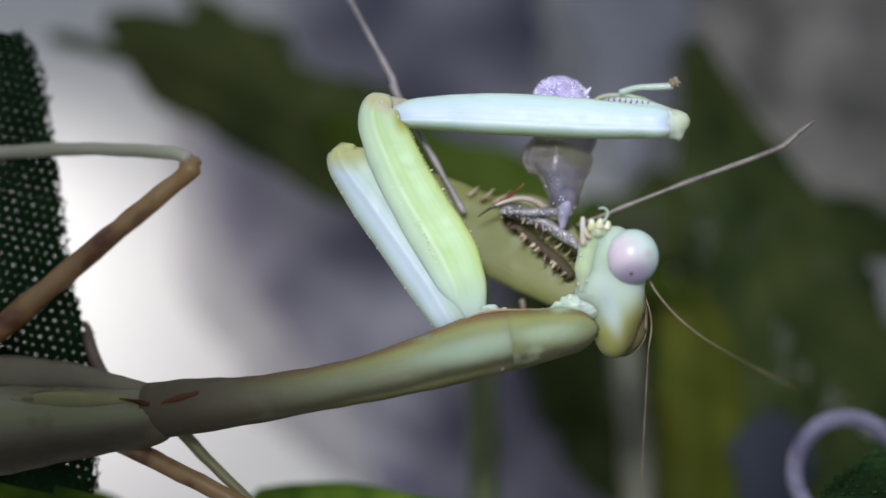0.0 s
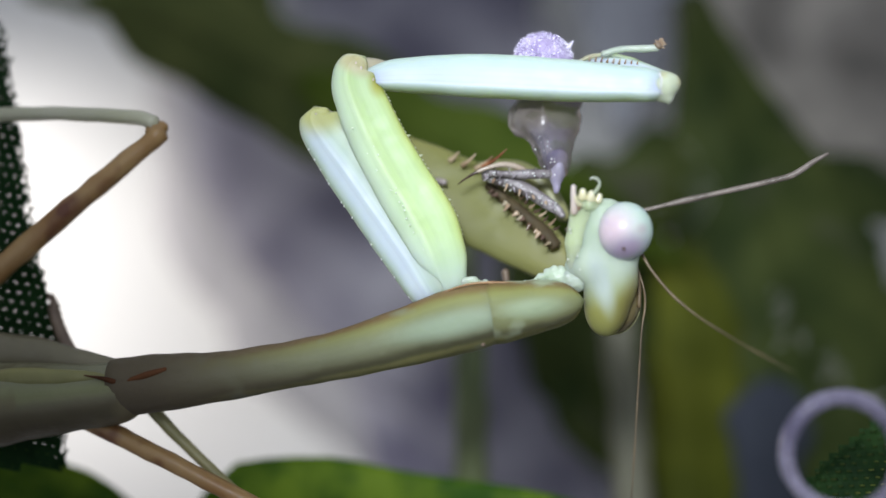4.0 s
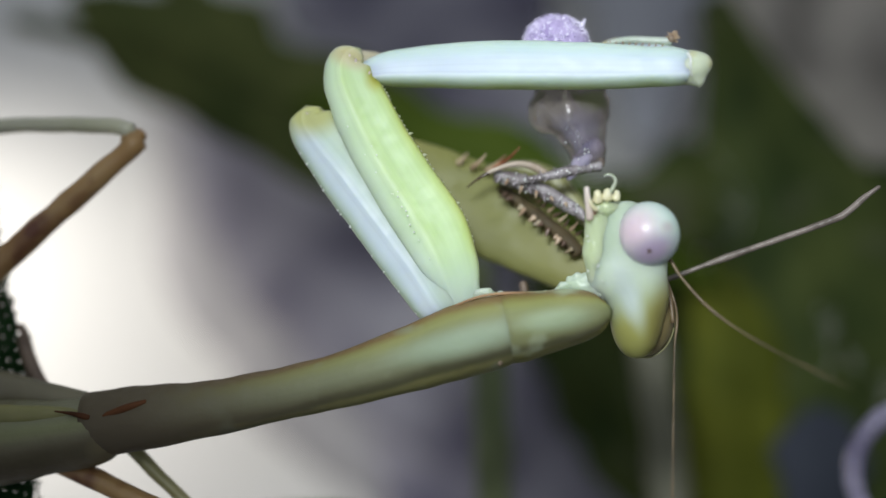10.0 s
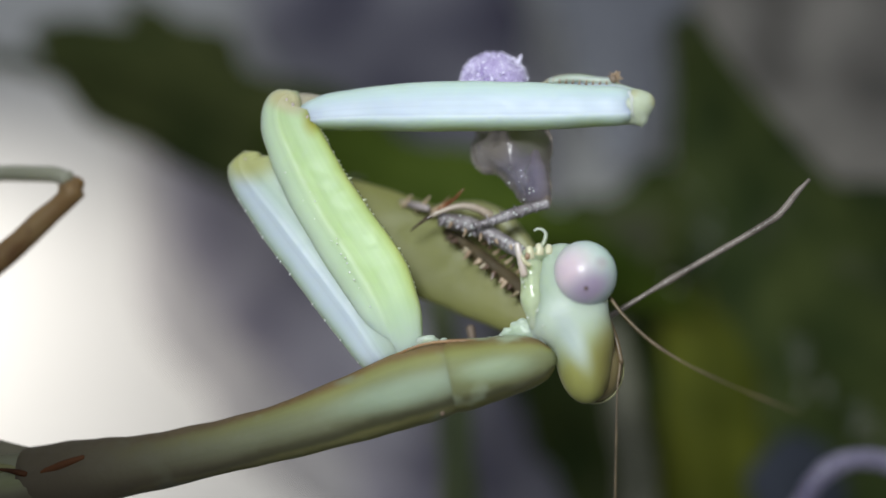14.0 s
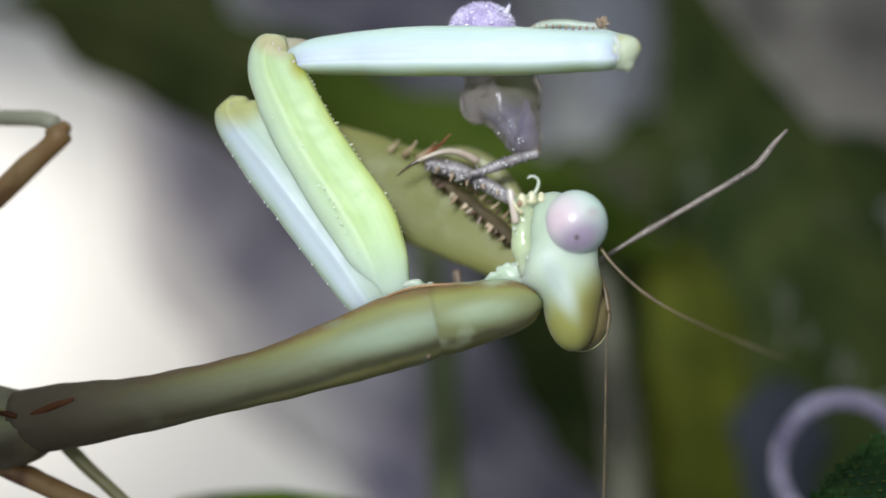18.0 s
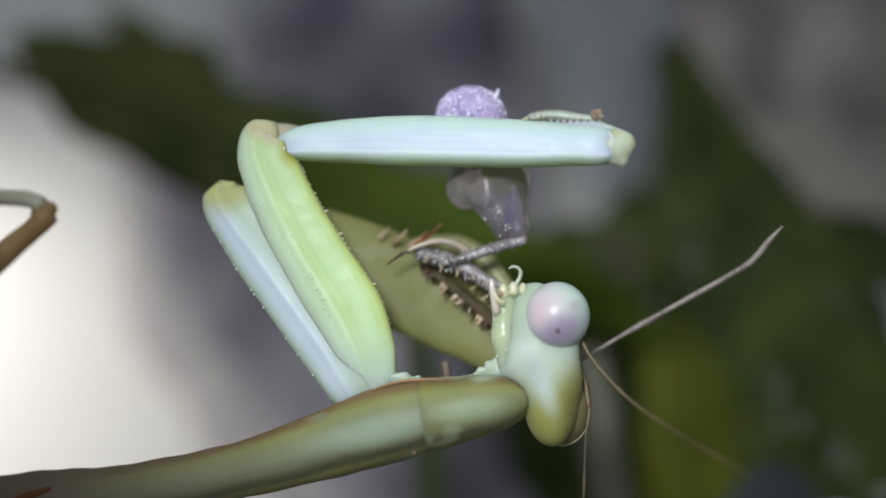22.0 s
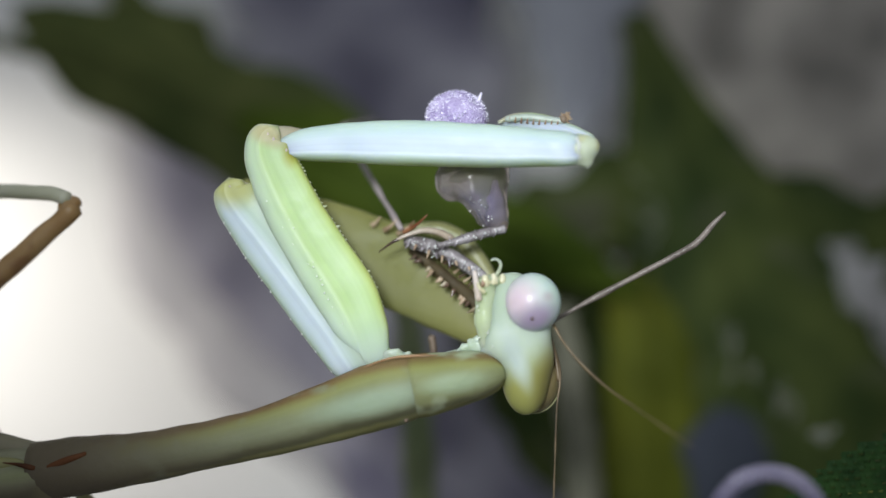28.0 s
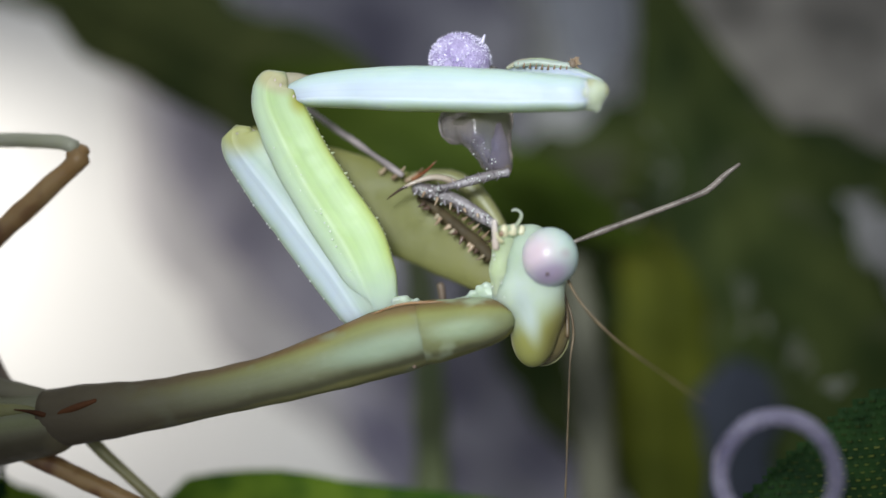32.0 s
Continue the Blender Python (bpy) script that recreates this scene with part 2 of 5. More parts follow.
M_EYE = surface("eye_skin", (0.46, 0.59, 0.52), (0.5, 0.62, 0.55), 300, 0.32, 0.03, 0.6, spec=0.36, patch=[((-0.06, -0.09, 0.01), 25, (0.09, 0.11, 0.10), 0.75, (0.58, 0.47, 0.52)), ((0.015, -0.1, -0.065), -30, (0.095, 0.1, 0.06), 0.7, (0.33, 0.27, 0.36)), ((0.068, -0.1, 0.035), 0, (0.022, 0.1, 0.02), 0.9, (0.44, 0.42, 0.42))])
M_EYE_FAR = surface("far_eye_skin", (0.13, 0.1, 0.035), (0.2, 0.16, 0.07), 300, 0.2, 0.05, 0.3)
M_OLIVE = surface("olive_skin", (0.2, 0.2, 0.08), (0.28, 0.27, 0.12), 300, 0.4, 0.1, 0.2)
M_DARK = surface("dark_chitin", (0.05, 0.03, 0.022), (0.13, 0.08, 0.055), 700, 0.22, 0.3)
M_SPINE = surface("spine_chitin", (0.2, 0.11, 0.06), (0.5, 0.38, 0.26), 900, 0.3, 0.2)
M_LEG = surface("leg_skin", (0.27, 0.14, 0.045), (0.4, 0.26, 0.11), 300, 0.38, 0.3, 0.25, (0.13, 0.045, 0.02), 420)
M_LEG_PALE = surface("shin_skin", (0.42, 0.42, 0.28), (0.52, 0.51, 0.38), 300, 0.32, 0.2, 0.2)
M_ANTENNA = surface("antenna_skin", (0.09, 0.06, 0.03), (0.19, 0.135, 0.07), 900, 0.4, 0.3)
M_PREY_FUR = surface("prey_fur", (0.34, 0.27, 0.5), (0.56, 0.48, 0.72), 1600, 0.5, 1.0, 0.0, (0.82, 0.78, 0.95), 4000)
M_PREY = surface("prey_flesh", (0.46, 0.4, 0.35), (0.6, 0.54, 0.5), 420, 0.1, 0.35, 0.1, spec=0.8, glass=0.82, patch=[((0.125, -0.1, -0.42), -20, (0.11, 0.14, 0.10), 0.7, (0.5, 0.47, 0.58))])
M_PREY_LEG = surface("prey_limb", (0.13, 0.11, 0.12), (0.4, 0.36, 0.39), 1500, 0.2, 1.0, spec=0.8)
M_TENDRIL = surface("tendril_skin", (0.13, 0.115, 0.19), (0.42, 0.385, 0.5), 240, 0.26, 0.2, 0.2, spec=1.0, glass=0.2)
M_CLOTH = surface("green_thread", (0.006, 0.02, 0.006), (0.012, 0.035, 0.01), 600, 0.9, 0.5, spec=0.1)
M_LEAF = surface("dark_leaf", (0.024, 0.038, 0.010), (0.066, 0.082, 0.022), 150, 0.65, 0.4, spot=(0.075, 0.08, 0.045), spot_scale=190, detail=3.0, spec=0.06)
M_LEAF_YELLOW = surface("yellow_leaf", (0.05, 0.06, 0.006), (0.115, 0.125, 0.014), 120, 0.6, 0.4, spec=0.06)
M_STEM = surface("stem_skin", (0.1, 0.13, 0.05), (0.16, 0.18, 0.08), 80, 0.6, 0.3)
M_STEM_GREY = surface("grey_stem", (0.125, 0.125, 0.08), (0.19, 0.18, 0.125), 80, 0.6, 0.3)
M_WALL = surface("white_wall", (0.7, 0.69, 0.66), (0.76, 0.75, 0.72), 14, 0.6, 0.2)
# Greys of the shaded wall, put into colour; the floor shares the first.
M_GREY_SHADE = surface("grey_shade", (0.13, 0.12, 0.17), (0.46, 0.44, 0.48), 80, 0.8, 0.4, detail=2.5)
M_PALE_SHADE = surface("pale_shade_skin", (0.34, 0.33, 0.34), (0.48, 0.46, 0.46), 60, 0.8, 0.3, detail=2.5)
M_MARK = surface("scar_skin", (0.045, 0.018, 0.008), (0.1, 0.04, 0.016), 500, 0.5, 0.3, spec=0.08)
M_LEAF_OLIVE = surface("lit_olive_leaf", (0.04, 0.068, 0.007), (0.08, 0.112, 0.014), 120, 0.6, 0.4, spec=0.06)
# Brighter copy of the yellow leaf, the light on it put into the colour.
M_LEAF_LIT = surface("lit_leaf_skin", (0.2, 0.24, 0.03), (0.34, 0.37, 0.06), 120, 0.6, 0.4)
M_LEAF_LOW = surface("low_leaf_skin", (0.026, 0.072, 0.006), (0.12, 0.19, 0.014), 330, 0.6, 0.6, spec=0.08)
M_PALE = surface("pale_streak", (0.26, 0.265, 0.3), (0.36, 0.365, 0.4), 60, 0.5, 0.3)
M_BEIGE = surface("beige_cloth_skin", (0.18, 0.165, 0.14), (0.54, 0.49, 0.42), 150, 0.8, 0.4, detail=5.0)
M_WEB = surface("web_silk", (0.14, 0.14, 0.12), (0.26, 0.26, 0.22), 300, 0.5, 0.2)
# Lit copy of the green thread: same fabric, light put into the colour.
M_CLOTH_LIT = surface("green_thread_lit", (0.008, 0.03, 0.006), (0.024, 0.065, 0.012), 600, 0.7, 0.5, spec=0.2)
M_WING = surface("wing_bud_skin", (0.17, 0.165, 0.055), (0.25, 0.235, 0.09), 260, 0.45, 0.2, 0.3)
M_COXA_PALE = surface("pale_flank_skin", (0.4, 0.5, 0.36), (0.5, 0.58, 0.46), 520, 0.34, 0.4, 0.65, spec=0.35)
# Near white: the sparkle of wet skin is put into this colour.
M_WET = surface("wet_skin", (0.7, 0.74, 0.68), (0.78, 0.8, 0.76), 400, 0.08, 0.2, 0.3)
M_WET_GREY = surface("wet_flesh", (0.38, 0.34, 0.46), (0.54, 0.5, 0.62), 700, 0.1, 0.4, 0.3, spec=0.8, glass=0.35)
M_TOOTH_PALE = surface("pale_spine_chitin", (0.16, 0.11, 0.06), (0.4, 0.33, 0.22), 700, 0.25, 0.2, 0.3)
M_GROOVE = surface("groove_skin", (0.035, 0.025, 0.012), (0.075, 0.055, 0.025), 500, 0.6, 0.4, spec=0.2)
M_SPINE_RED = surface("red_chitin", (0.16, 0.05, 0.02), (0.36, 0.16, 0.08), 900, 0.25, 0.2)
M_MOUTH = surface("mouth_skin", (0.66, 0.61, 0.34), (0.76, 0.73, 0.5), 500, 0.22, 0.3, 0.4)
M_PALP = surface("palp_skin", (0.6, 0.48, 0.38), (0.72, 0.62, 0.54), 600, 0.25, 0.2, 0.4)
M_LEG_OLIVE = surface("olive_shin_skin", (0.2, 0.19, 0.08), (0.34, 0.31, 0.15), 300, 0.4, 0.3, 0.1)
M_KEEL_DULL = surface("dull_brown_skin", (0.13, 0.09, 0.065), (0.22, 0.16, 0.11), 500, 0.5, 0.3)
M_FUR_HAIR = surface("lilac_hair", (0.66, 0.6, 0.82), (0.86, 0.82, 0.96), 900, 0.3, 0.1)
M_PREY_LIMB = surface("prey_thin_limb", (0.2, 0.17, 0.17), (0.4, 0.34, 0.33), 800, 0.4, 0.5)
M_CLAW = surface("claw_chitin", (0.3, 0.22, 0.15), (0.46, 0.38, 0.3), 600, 0.25, 0.2, 0.2)
M_SILVER = surface("wet_shin", (0.11, 0.09, 0.09), (0.36, 0.33, 0.34), 1100, 0.16, 0.9, spec=0.9)
M_BUD = surface("far_wing_bud_skin", (0.13, 0.115, 0.07), (0.2, 0.18, 0.11), 260, 0.45, 0.2, 0.15)
M_NAVY = surface("shaded_gap", (0.022, 0.026, 0.034), (0.045, 0.05, 0.064), 90, 0.9, 0.3, spec=0.05)
M_LEAF_MID = surface("soft_green_leaf", (0.055, 0.075, 0.022), (0.12, 0.135, 0.042), 120, 0.65, 0.4, detail=3.0, spec=0.06)
M_TOOTH = surface("tooth_skin", (0.42, 0.47, 0.24), (0.54, 0.57, 0.36), 500, 0.4, 0.2, 0.3)
M_LONG = surface("long_limb", (0.13, 0.105, 0.085), (0.27, 0.225, 0.19), 800, 0.35, 0.6)
M_WALL_GAP = surface("wall_gap_skin", (0.14, 0.135, 0.13), (0.34, 0.33, 0.32), 160, 0.8, 0.4)
M_JOINT = surface("joint_skin", (0.43, 0.38, 0.25), (0.55, 0.53, 0.4), 420, 0.36, 0.2, 0.6, (0.4, 0.27, 0.12), 620, spec=0.35)


# ---- builders ----
def vec(p):
    return Vector(p) * CM


def glide(points, n):
    """n + 1 rows on a smooth line through rows of numbers."""
    k = np.array(points, float)
    k = np.vstack([2 * k[0] - k[1], k, 2 * k[-1] - k[-2]])
    rows = []
    for s in np.linspace(0, len(points) - 1, n + 1):
        i = min(int(s), len(points) - 2)
        u = s - i
        a, b, c, d = k[i:i + 4]
        rows.append(0.5 * (2 * b + (c - a) * u + (2 * a - 5 * b + 4 * c - d) * u * u + (3 * b - a - 3 * c + d) * u ** 3))
    return rows


def loft(bm, rows, n=24, ring=14, lump=0.0, round_ends=True, square=2.0, seed=0, profile=None):
    """A limb along rows of (place in cm, half width, half thickness), its sections ellipses or, with square over 2, fuller."""
    ring = len(profile) if profile else ring
    flat = [(*p, w, d) for p, w, d in rows]
    line = glide(flat, n)
    loops = []
    across = bm.verts.layers.float.get("across") or bm.verts.layers.float.new("across")
    for i, r in enumerate(line):
        a, b = line[max(i - 1, 0)], line[min(i + 1, n)]
        t = Vector(b[:3] - a[:3]).normalized()
        side = t.cross(Vector((0, 1, 0)))
        if side.length < 1e-4:
            side = Vector((1, 0, 0))
        side.normalize()
        deep = side.cross(t).normalized()
        w, d = max(r[3], 1e-4), max(r[4], 1e-4)
        loop = []
        for j in range(ring):
            if profile:
                c, s = profile[j]
            else:
                q = 2 * math.pi * j / ring
                c, s = math.cos(q), math.sin(q)
                c = math.copysign(abs(c) ** (2 / square), c)
                s = math.copysign(abs(s) ** (2 / square), s)
            v = Vector(r[:3]) + side * (w * c) + deep * (d * s)
            if lump:
                v += (side * c + deep * s) * lump * noise.noise(v * 9 + Vector((seed, 0, 0)))
            loop.append(bm.verts.new(v * CM))
            loop[-1][across] = c
        loops.append(loop)
    for a, b in zip(loops, loops[1:]):
        for j in range(ring):
            f = bm.faces.new((a[j], a[(j + 1) % ring], b[(j + 1) % ring], b[j]))
            f.smooth = True
    for loop, i, o, flip in ((loops[0], 0, 1, 1), (loops[-1], n, n - 1, 0)):
        mid = Vector(line[i][:3])
        out = (mid - Vector(line[o][:3])).normalized() * min(line[i][3], line[i][4]) * (0.6 if round_ends else 0.0)
        tip = bm.verts.new((mid + out) * CM)
        for j in range(ring):
            e = (loop[j], loop[(j + 1) % ring], tip)
            f = bm.faces.new(e[::-1] if flip else e)
            f.smooth = True
    bm.normal_update()
    return bm


def tube(points, r0, r1, n=20, ring=8, lump=0.0):
    """A round rod through places in cm that tapers from r0 to r1."""
    k = len(points) - 1
    return loft(bmesh.new(), [(p, r0 + (r1 - r0) * i / k, r0 + (r1 - r0) * i / k) for i, p in enumerate(points)], n, ring, lump)


def ball(c, rx, ry, rz, turn=0.0, lump=0.0, sub=3):
    bm = bmesh.new()
    bmesh.ops.create_icosphere(bm, subdivisions=sub, radius=1.0)
    rot = Matrix.Rotation(radians(turn), 3, "Y")
    for v in bm.verts:
        p = Vector((v.co.x * rx, v.co.y * ry, v.co.z * rz))
        p = rot @ p + Vector(c)
        if lump:
            p += v.co.normalized() * lump * noise.noise(p * 14)
        v.co = p * CM
    for f in bm.faces:
        f.smooth = True
    return bm


def merged(shapes, cell, blend, lump=0.0, rough=12.0):
    """One smooth skin over ellipsoids (place, radii, turn in degrees) and rods (place, place, radius, radius), in cm, that run into one another."""
    lo, hi = np.full(3, 1e9), np.full(3, -1e9)
    for s in shapes:
        if len(s) == 3:
            r = max(s[1])
            lo, hi = np.minimum(lo, np.array(s[0]) - r), np.maximum(hi, np.array(s[0]) + r)
        else:
            r = max(s[2], s[3])
            lo, hi = np.minimum(lo, np.minimum(s[0], s[1]) - r), np.maximum(hi, np.maximum(s[0], s[1]) + r)
    lo, hi = lo - 3 * cell, hi + 3 * cell
    axes = [np.arange(a, b, cell) for a, b in zip(lo, hi)]
    grid = np.stack(np.meshgrid(*axes, indexing="ij"), -1)
    total = np.zeros(grid.shape[:3])
    for s in shapes:
        if len(s) == 3:
            c, sn = math.cos(radians(s[2])), math.sin(radians(s[2]))
            d = grid - np.array(s[0])
            d = np.stack([c * d[..., 0] - sn * d[..., 2], d[..., 1], sn * d[..., 0] + c * d[..., 2]], -1) / np.array(s[1])
            q = np.linalg.norm(d, axis=-1)
            f = (q - 1) * min(s[1]) * 0.5 + (q - 1) * 0.5 * np.mean(s[1])
        else:
            a, ab = np.array(s[0]), np.array(s[1]) - np.array(s[0])
            u = np.clip(((grid - a) @ ab) / (ab @ ab), 0, 1)
            f = np.linalg.norm(grid - a - u[..., None] * ab, axis=-1) - (s[2] + (s[3] - s[2]) * u)
        total += np.exp(-np.clip(f / blend, -30, 30))
    field = -blend * np.log(total + 1e-30)
    if lump:
        field += lump * (np.sin(grid[..., 0] * rough * 5.1 + grid[..., 2] * rough * 3.3) * np.sin(grid[..., 1] * rough * 4.3) + np.sin(grid[..., 2] * rough * 7.9 - grid[..., 0] * rough * 2.7)) * 0.5
    inside = field < 0
    n = np.array(field.shape) - 1
    sums, count = np.zeros((*n, 3)), np.zeros(n)
    corner = lambda a, i, j, m: a[i:i + n[0], j:j + n[1], m:m + n[2]]
    for axis in range(3):
        step = np.eye(3, dtype=int)[axis]
        for p in range(2):
            for q in range(2):
                o = np.insert([p, q], axis, 0)
                f0, f1 = corner(field, *o), corner(field, *(o + step))
                cut = (f0 < 0) != (f1 < 0)
                w = np.where(cut, f0 / np.where(cut, f0 - f1, 1), 0)
                place = np.broadcast_to(o, (*n, 3)) + w[..., None] * step
                sums += np.where(cut[..., None], place, 0)
                count += cut
    used = count > 0
    index = np.full(n, -1)
    index[used] = np.arange(used.sum())
    cells = np.argwhere(used)
    points = (lo + (cells + sums[used] / count[used][:, None]) * cell) * CM
    faces = []
    for axis in range(3):
        step = np.eye(3, dtype=int)[axis]
        b, c = [np.eye(3, dtype=int)[(axis + 1) % 3], np.eye(3, dtype=int)[(axis + 2) % 3]]
        core = tuple(slice(1, m) if i != axis else slice(0, m) for i, m in enumerate(n))
        nxt = tuple(slice(1, m) if i != axis else slice(1, m + 1) for i, m in enumerate(n))
        one, two = inside[core], inside[nxt]
        for e in np.argwhere(one != two):
            g = e + 1 - step
            ring = [index[tuple(g - b - c)], index[tuple(g - c)], index[tuple(g)], index[tuple(g - b)]]
            faces.append(ring if one[tuple(e)] else ring[::-1])
    bm = bmesh.new()
    verts = [bm.verts.new(p) for p in points]
    for f in faces:
        bm.faces.new([verts[i] for i in f]).smooth = True
    return bm


def thing(name, base, label, category, group=""):
    ob = new(name)
    ob.empty_display_size = 0.002
    ob.location = vec(base)
    ob["base"] = tuple(base)
    return tagged(ob, label, category, group)


def part(name, bm, material, parent, label="", pivot=None, outside=True):
    """Links a bmesh, drawn in world places, as one mesh under a thing or a part; it turns about its pivot."""
    here = Vector(pivot if pivot is not None else parent["base"])
    bmesh.ops.translate(bm, verts=bm.verts, vec=-here * CM)
    if outside:
        bmesh.ops.recalc_face_normals(bm, faces=bm.faces)
    data = bpy.data.meshes.new(name)
    bm.to_mesh(data)
    bm.free()
    data.materials.append(material)
    ob = new(name, data)
    ob.parent = parent
    ob.location = (here - Vector(parent["base"])) * CM
    ob["base"] = tuple(here)
    if label:
        ob["label"] = label
    return ob


def solid(name, bm, material, base, label, category, kind="", group=""):
    """A thing of one mesh."""
    bmesh.ops.translate(bm, verts=bm.verts, vec=-Vector(base) * CM)
    data = bpy.data.meshes.new(name)
    bm.to_mesh(data)
    bm.free()
    data.materials.append(material)
    ob = new(name, data)
    ob.location = vec(base)
    ob["base"] = tuple(base)
    return tagged(ob, label, category, group, kind)


def box(lo, hi):
    bm = bmesh.new()
    bmesh.ops.create_cube(bm, size=1.0)
    for v in bm.verts:
        v.co = Vector([(a + b) / 2 + c * (b - a) for a, b, c in zip(lo, hi, v.co)]) * CM
    return bm


def blade(a, b, half, bend=0.3, thick=0.02, fold=0.15, n=22, wave=0.04, tip=0.8):
    """A leaf blade from a to b in cm: broad in the middle, folded along its midrib, with a wavy edge."""
    bm = bmesh.new()
    a, b = Vector(a), Vector(b)
    way = (b - a).normalized()
    side = way.cross(Vector((0, 1, 0))).normalized()
    out = side.cross(way).normalized()
    rows = []
    for i in range(n + 1):
        u = i / n
        w = half * max(math.sin(math.pi * (0.04 + 0.95 * u ** tip)), 0.03)
        mid = a.lerp(b, u) + out * (-bend * math.sin(math.pi * u))
        row = []
        for j in range(-4, 5):
            s = j / 4
            e = w * s * (1 + wave * noise.noise(Vector((u * 9, s * 2, half))))
            row.append(mid + side * e + out * (fold * w * (abs(s) ** 1.4) + 0.03 * noise.noise(Vector((u * 5, s * 3, half * 7)))))
        rows.append(row)
    top = [[bm.verts.new((v - out * thick / 2) * CM) for v in r] for r in rows]
    low = [[bm.verts.new((v + out * thick / 2) * CM) for v in r] for r in rows]
    for g, flip in ((top, 0), (low, 1)):
        for i in range(n):
            for j in range(8):
                q = (g[i][j], g[i][j + 1], g[i + 1][j + 1], g[i + 1][j])
                bm.faces.new(q[::-1] if flip else q).smooth = True
    for i in range(n):
        bm.faces.new((top[i][0], top[i + 1][0], low[i + 1][0], low[i][0]))
        bm.faces.new((top[i + 1][8], top[i][8], low[i][8], low[i + 1][8]))
    for j in range(8):
        bm.faces.new((top[0][j + 1], top[0][j], low[0][j], low[0][j + 1]))
        bm.faces.new((top[n][j], top[n][j + 1], low[n][j + 1], low[n][j]))
    bmesh.ops.recalc_face_normals(bm, faces=bm.faces)
    return bm


# ---- the enclosure ----
solid("wall_back", box((-16, 5.6, -9), (16, 6.2, 11)), M_WALL, (0, 5.6, -9), "white plastic back wall of the enclosure", "wall", "structure")
solid("wall_left", box((-16.6, -16, -9), (-16, 6.2, 11)), M_WALL, (-16, 0, -9), "white plastic side wall of the enclosure", "wall", "structure")
solid("wall_right", box((16, -16, -9), (16.6, 6.2, 11)), M_WALL, (16, 0, -9), "white plastic side wall of the enclosure", "wall", "structure")
solid("floor", box((-16.6, -16, -9.6), (16.6, 6.2, -9)), M_GREY_SHADE, (0, 0, -9.6), "grey cloth floor of the enclosure", "floor", "structure")

# leaves, stems, cloth and sheets for the wall's shade behind
def leaf(name, a, b, half, material, label, bend=0.2, fold=0.15, group="background leaves", rib=True, **more):
    """An artificial leaf: a blade with a raised midrib."""
    ob = thing(name, a, label, "leaf", group)
    part("blade", blade(a, b, half, bend, fold=fold, **more), material, ob)
    if rib:
        mid = Vector(a).lerp(Vector(b), 0.5) + Vector((0, -bend - 0.02, 0))
        part("midrib", tube([a, tuple(Vector(a).lerp(mid, 0.5) + Vector((0, -0.25 * bend, 0))), tuple(mid), tuple(Vector(b).lerp(mid, 0.5) + Vector((0, -0.25 * bend, 0))), b], 0.03, 0.015, 16, 6), material, ob)
    return ob


leaf("fabric_leaf", (-3.35, 3.0, 2.25), (0.95, 3.2, 0.13), 0.46, M_LEAF_MID, "dark green artificial leaf slanting across the back, out of focus", wave=0.35, tip=0.7)
leaf("fabric_leaf", (-2.90, 3.4, 2.62), (-1.45, 3.3, 1.38), 0.25, M_LEAF_MID, "ragged olive green leaf, out of focus", wave=0.5, tip=1.2)
# Extra blade: the slanting leaf's lit stretch, put into an olive colour.
leaf("fabric_leaf", (-1.648, 2.7, 1.44), (1.141, 2.8, 0.20), 0.36, M_LEAF_OLIVE, "olive green blade for the lit stretch of the slanting leaf, out of focus", wave=0.3)
solid("leaf_stalk", tube([(-3.75, 3.0, 2.10), (-3.30, 3.0, 1.99), (-2.95, 3.0, 1.93), (-2.55, 3.02, 1.80)], 0.05, 0.10, lump=0.04), M_LEAF_MID, (-3.75, 3.0, 2.10), "thin olive leaf stalk, out of focus", "stalk")
leaf("fabric_leaf", (1.080, 3.0, 2.182), (2.841, 3.2, -2.935), 0.9, M_LEAF, "broad dark green artificial leaf, out of focus", wave=0.35, tip=1.3)
leaf("fabric_leaf", (0.824, 3.25, 0.10), (3.958, 3.25, 0.75), 0.60, M_LEAF, "dark green leaf lying across the enclosure, out of focus", wave=0.5)
leaf("fabric_leaf", (0.040, 3.5, 0.688), (2.024, 3.5, 1.037), 0.36, M_LEAF, "dark green leaf behind the prey, out of focus", wave=0.5)
leaf("fabric_leaf", (-0.068, 3.6, 0.628), (2.065, 3.4, -2.323), 0.7, M_LEAF, "dark green artificial leaf low in the enclosure, out of focus", wave=0.4)
leaf("fabric_leaf", (1.75, 3.35, -0.1), (3.4, 3.3, -1.9), 0.55, M_LEAF, "dark green leaf in the lower corner, out of focus", wave=0.5)
leaf("yellow_leaf", (1.708, 0.9, -1.339), (2.554, 0.9, -0.735), 0.3, M_LEAF_LIT, "bright yellow-green leaf behind the woven leaf", 0.05)
leaf("yellow_leaf", (1.17, 3.0, 0.67), (1.30, 2.8, -3.04), 0.38, M_LEAF_YELLOW, "yellow-green upright leaf, out of focus", 0.1, wave=0.5)
leaf("low_leaf", (-1.76, 1.0, -1.25), (2.00, 1.0, -1.45), 0.30, M_LEAF_LOW, "long green leaf lying below the mantis", 0.1, 0.1, wave=0.10, tip=0.45)
leaf("low_leaf", (-3.40, 1.0, -1.05), (-2.02, 1.0, -1.36), 0.24, M_LEAF_LOW, "short green leaf beside the woven leaf", 0.1, 0.1, wave=0.2)
